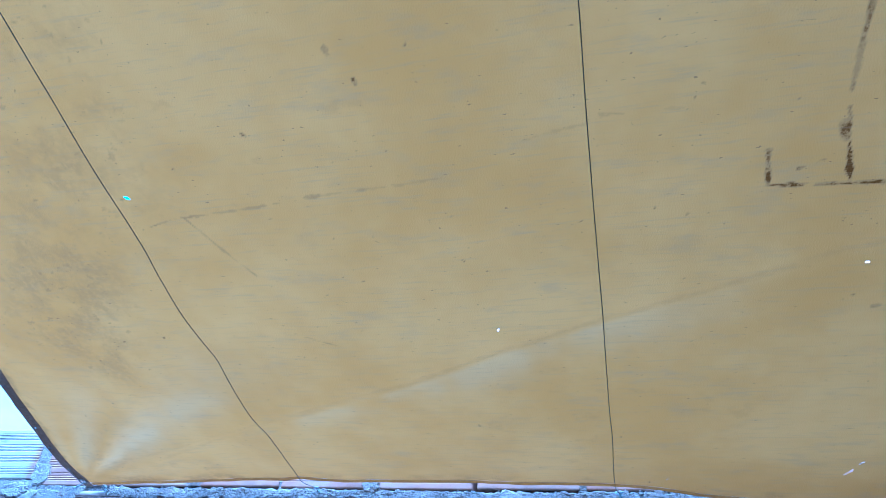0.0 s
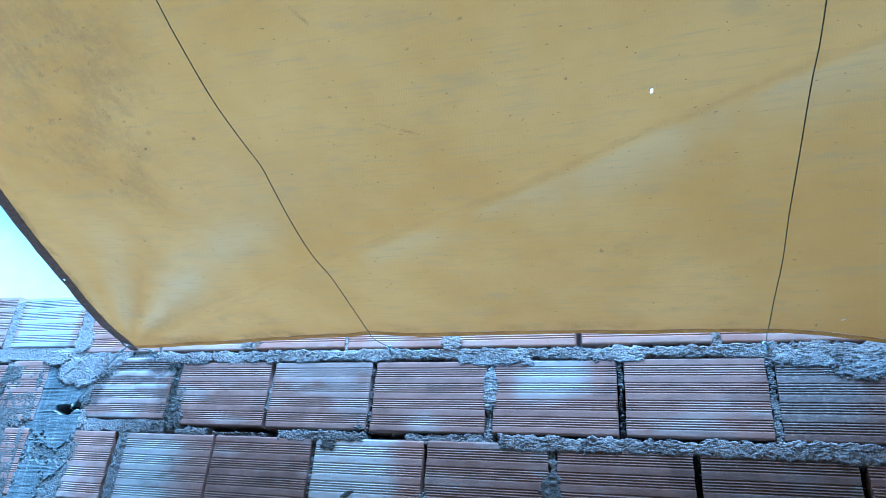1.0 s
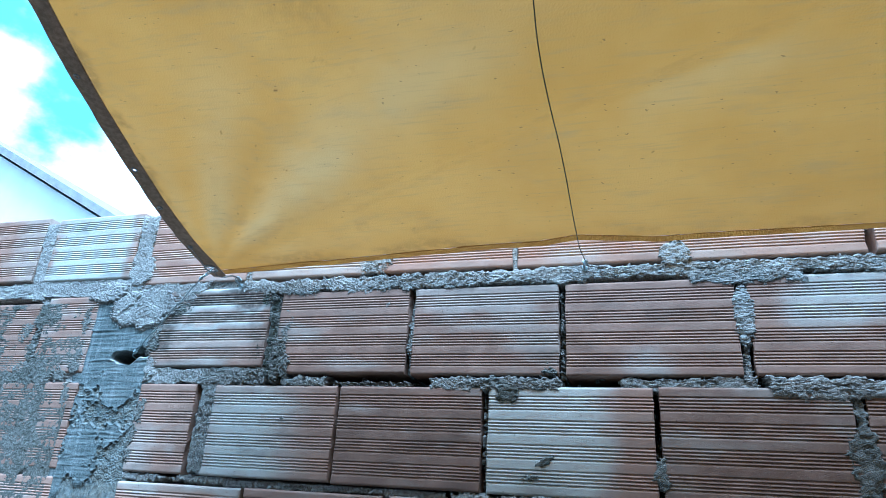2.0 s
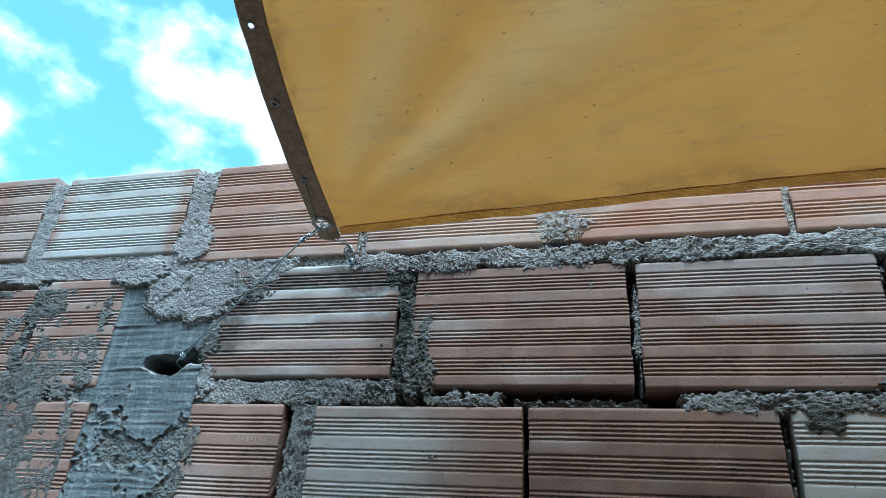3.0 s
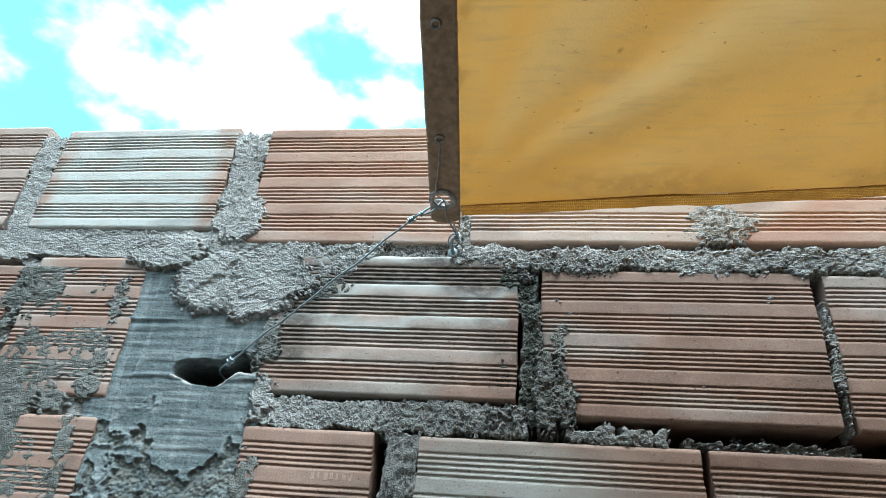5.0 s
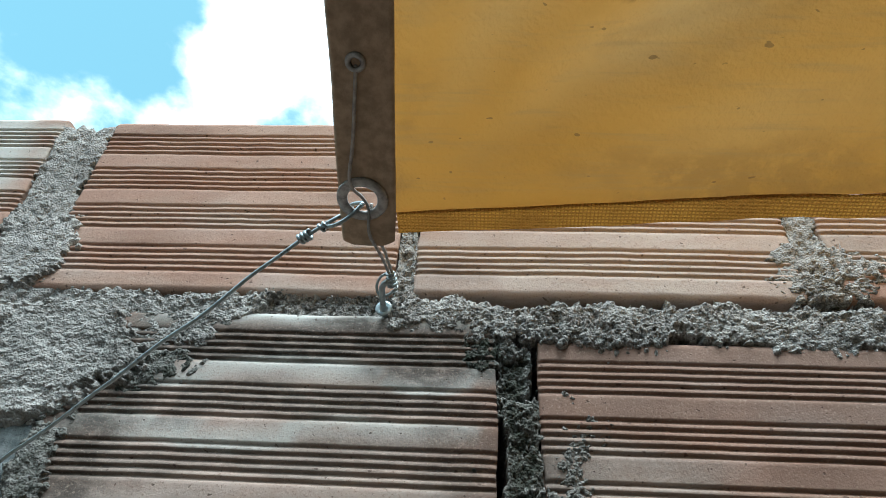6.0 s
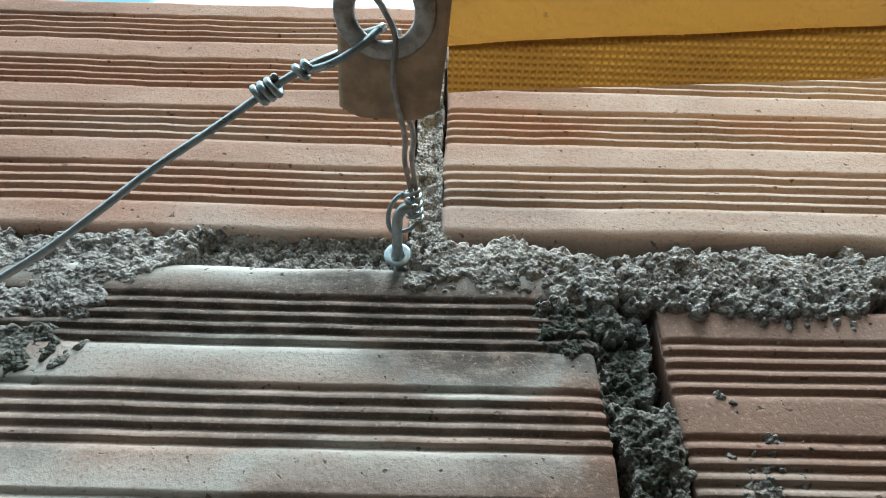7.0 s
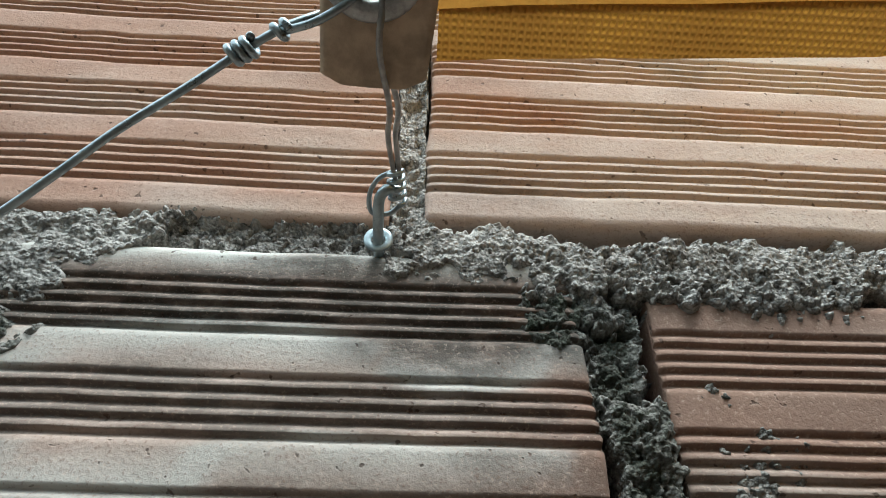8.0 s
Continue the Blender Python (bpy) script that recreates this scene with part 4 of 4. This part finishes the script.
hv = np.linspace(-0.0015, 0.0105, 7)
HX, HV = np.meshgrid(hx, hv)
HY = tarp_front(HX) - HV + 0.0008 * vnoise(HX, HV, 0.02, 4)
HZ = tarp_z(HX, HY) - 0.0010
mesh_part("hem", grid_mesh("hem", HX, HY, HZ), HEM, tarp, "frayed orange woven edge", True)

# brown webbing along the open side, folded round the edge
by = np.concatenate([np.linspace(-0.0665, -0.115, 56), np.linspace(-0.117, -0.36, 160), np.linspace(-0.365, -0.60, 60), np.linspace(-0.62, -3.2, 50)])
cx = np.concatenate([[0.0, 0.0], np.linspace(0.0012, 0.0240, 25), [0.0252]])
cz = np.concatenate([[0.0012, -0.0010], -0.0018 - 0.0003 * np.sin(np.linspace(0, np.pi, 25)), [-0.0008]])
BY, CX = np.meshgrid(by, cx, indexing="ij")
CZ = np.repeat(cz[None, :], len(by), 0)
corner_cut = 0.0022 * (1 - step(0.0, 0.006, CX)) + 0.0022 * (1 - step(0.0, 0.006, 0.0252 - CX))
BX = tarp_left(BY) + CX + 0.0006 * vnoise(BY, CX, 0.03, 3)
BY = np.minimum(BY, -0.0665 - corner_cut - 0.0012 * vnoise(CX, CX * 0, 0.011, 2))
BZ = tarp_z(tarp_left(BY) + 0.013, BY) + CZ + 0.0008 * vnoise(BX, BY, 0.025, 9)
EY = (0.0012, -0.0935)
EY2 = (float(tarp_left(-0.31)) + 0.0105, -0.31)
mx, my = (BX[:-1, :-1] + BX[1:, 1:]) / 2, (BY[:-1, :-1] + BY[1:, 1:]) / 2
keep = (np.hypot(mx - EY[0], my - EY[1]) > 0.0078) & (np.hypot(mx - EY2[0], my - EY2[1]) > 0.0028)
band = mesh_part("edge_band", grid_mesh("edge_band", BX, BY, BZ, keep), BAND, tarp, "dark brown webbing band along the edge", True)
slope = Vector((0, -0.213, -1)).normalized()


def eyelet(x, y, outer, inner):
    z = float(tarp_z(x, y))
    ob = part("eyelet", ring((x, y, z - 0.0022), slope, outer, inner, 0.0014), EYELET, tarp, "tarnished metal eyelet", True)
    return ob


eyelet(EY[0], EY[1], 0.0118, 0.0068)
eyelet(EY2[0], EY2[1], 0.0050, 0.0024)
for yy in (-0.157, -0.243, -0.46, -0.62, -0.9):
    eyelet(float(tarp_left(yy)) + 0.0105, yy, 0.0042, 0.0018)

# ---------------------------------------------------------------- hooks and wires
def wall_hook(x, z, label):
    hook = tagged(new("wall_hook"), label, "hook", "hooks in the wall")
    part("washer", ring((x + 0.0015, -0.0062, z - 0.0022), (0, 1, 0.12), 0.0047, 0.0021, 0.0005, 32), ZINC, hook, "", True)
    pts = [(x + 0.0015, 0.012, z - 0.0014), (x + 0.0015, -0.006, z - 0.0020), (x + 0.0015, -0.015, z + 0.0002), (x + 0.002, -0.0205, z + 0.0026), (x + 0.0045, -0.0225, z + 0.0042), (x + 0.0068, -0.019, z + 0.0044)]
    part("shank", tube(smooth_line(pts, 8), 0.0017, 14), ZINC, hook, "", True)
    return hook


HOOK = (-0.0005, 2.1195)
wall_hook(*HOOK, "galvanised screw hook with washer in a mortar joint")
wall_hook(0.598, 2.124, "small galvanised hook in a mortar joint under the tarpaulin")
wall_hook(1.303, 2.120, "small galvanised hook in a mortar joint under the tarpaulin")

# tie between eyelet and hook: one wire doubled and wrapped round itself
ez = float(tarp_z(*EY))
tie = tagged(new("tie_wire"), "thin steel wire tying the tarpaulin eyelet to the wall hook", "wire")
part("strand", tube(smooth_line([(0.0055, -0.156, float(tarp_z(0.0055, -0.156)) + 0.002), (0.0052, -0.152, float(tarp_z(0.005, -0.152)) - 0.0030), (0.001, -0.125, float(tarp_z(0, -0.125)) - 0.0036), (-0.003, -0.104, ez - 0.0020), (0.001, -0.093, ez - 0.001), (0.0035, -0.0875, ez - 0.0035),
                                 (0.003, -0.078, ez - 0.009), (0.005, -0.060, ez - 0.006), (0.004, -0.042, ez + 0.003), (0.006, -0.022, 2.1265)], 8), 0.0008, 8), TIE, tie, "", True)
part("strand", tube(smooth_line([(0.004, -0.087, ez + 0.001), (0.004, -0.074, ez - 0.004), (0.007, -0.058, ez - 0.003), (0.006, -0.042, ez + 0.004), (0.0075, -0.022, 2.127)], 8), 0.0008, 8), TIE, tie, "", True)
part("wrapping", tube(smooth_line(coil((0.0058, -0.027, 2.1275), (0.0068, -0.0165, 2.1238), 0.0023, 4.2, 10), 2), 0.0008, 8), ZINC, tie, "bright wire wrapped tightly round the hook", True)
part("loop", tube(smooth_line([(0.006, -0.026, 2.128), (0.001, -0.0245, 2.1262), (-0.0018, -0.020, 2.1235), (-0.0010, -0.0150, 2.1208), (0.004, -0.0150, 2.1205), (0.008, -0.017, 2.1228)], 8), 0.0008, 8), ZINC, tie, "", True)

# guy wire from the eyelet into the hole of the column
guy = tagged(new("guy_wire"), "taut galvanised wire from tarpaulin eyelet into the column hole", "wire")
knot, far = Vector((-0.0263, -0.0785, 2.1087)), Vector((-0.2012, -0.0020, 1.9991))
near = Vector((-0.0005, -0.0885, ez - 0.002))
run = [knot.lerp(far, k / 14) + Vector((0.0006 * math.sin(2.1 * k), 0, 0.0008 * math.sin(1.3 * k) - 0.0004 * math.sin(math.pi * k / 14))) for k in range(15)]
part("wire", tube(smooth_line(run, 4), 0.00095, 10), ZINC, guy, "", True)
part("wire", tube(smooth_line([knot, knot.lerp(near, 0.35) + Vector((0, 0, 0.001)), knot.lerp(near, 0.7) + Vector((0.001, 0.004, 0.007)), (-0.006, -0.083, ez + 0.004), (0.0, -0.0865, ez + 0.002), near], 8), 0.00095, 10), ZINC, guy, "", True)
part("wire", tube(smooth_line([knot.lerp(near, 0.30), knot.lerp(near, 0.6) + Vector((0, 0, -0.0035)), knot.lerp(near, 0.85) + Vector((0, 0, -0.0025)), near + Vector((0.001, 0, 0.002))], 8), 0.00095, 10), ZINC, guy, "", True)
along = (near - knot).normalized()
part("knot", tube(smooth_line(coil(knot - along * 0.003, knot + along * 0.003, 0.0020, 3.2, 10), 2), 0.00095, 8), ZINC, guy, "wire wound into a tight knot", True)
part("knot", tube(smooth_line(coil(knot.lerp(near, 0.27), knot.lerp(near, 0.38), 0.0016, 1.4, 10), 2), 0.00095, 8), ZINC, guy, "", True)

part("knot", tube(smooth_line(coil(far - (far - knot).normalized() * 0.010, far - (far - knot).normalized() * 0.002, 0.0026, 2.2, 10), 2), 0.0010, 8), ZINC, guy, "", True)
part("wire", tube(smooth_line([far, far + Vector((-0.006, 0.005, -0.002)), far + Vector((-0.010, 0.014, -0.004)), far + Vector((-0.010, 0.030, -0.006))], 6), 0.00095, 8), ZINC, guy, "", True)

# wires that carry the sheet
for x, z, wob in ((0.600, 2.124, 2), (1.293, 2.120, 5)):
    wire = tagged(new("support_wire"), "thin dark wire stretched under the yellow tarpaulin", "wire", "support wires")
    pts = []
    for y in np.arange(-2.3, float(tarp_front(x)) - 0.005, 0.035):
        px = x + 0.0016 * float(vnoise(y, 0, 0.11, wob)) + (0.010 * (-y - 0.1) * -0.7 if x > 1 else 0.004 * max(0, -y - 0.9) + float(np.interp(-y, [0.25, 0.43, 0.55, 0.67, 0.80, 1.0], [0.0, -0.004, 0.004, -0.004, 0.003, 0.001])))
        pts.append((px, float(y), float(tarp_z(px, y)) - 0.0022))
    pts += [(x + 0.001, float(tarp_front(x)) + 0.02, 2.1195), (x + 0.003 if x < 1 else x + 0.009, -0.018, z + 0.002)]
    part("wire", tube(smooth_line(pts, 3), 0.0007, 8), OLD_WIRE, wire, "", True)
    part("wrapping", tube(smooth_line(coil((x + 0.001, -0.034, z + 0.001), (x + 0.003 if x < 1 else x + 0.009, -0.014, z + 0.001), 0.0024, 4.0, 10), 2), 0.0008, 8), ZINC, wire, "", True)
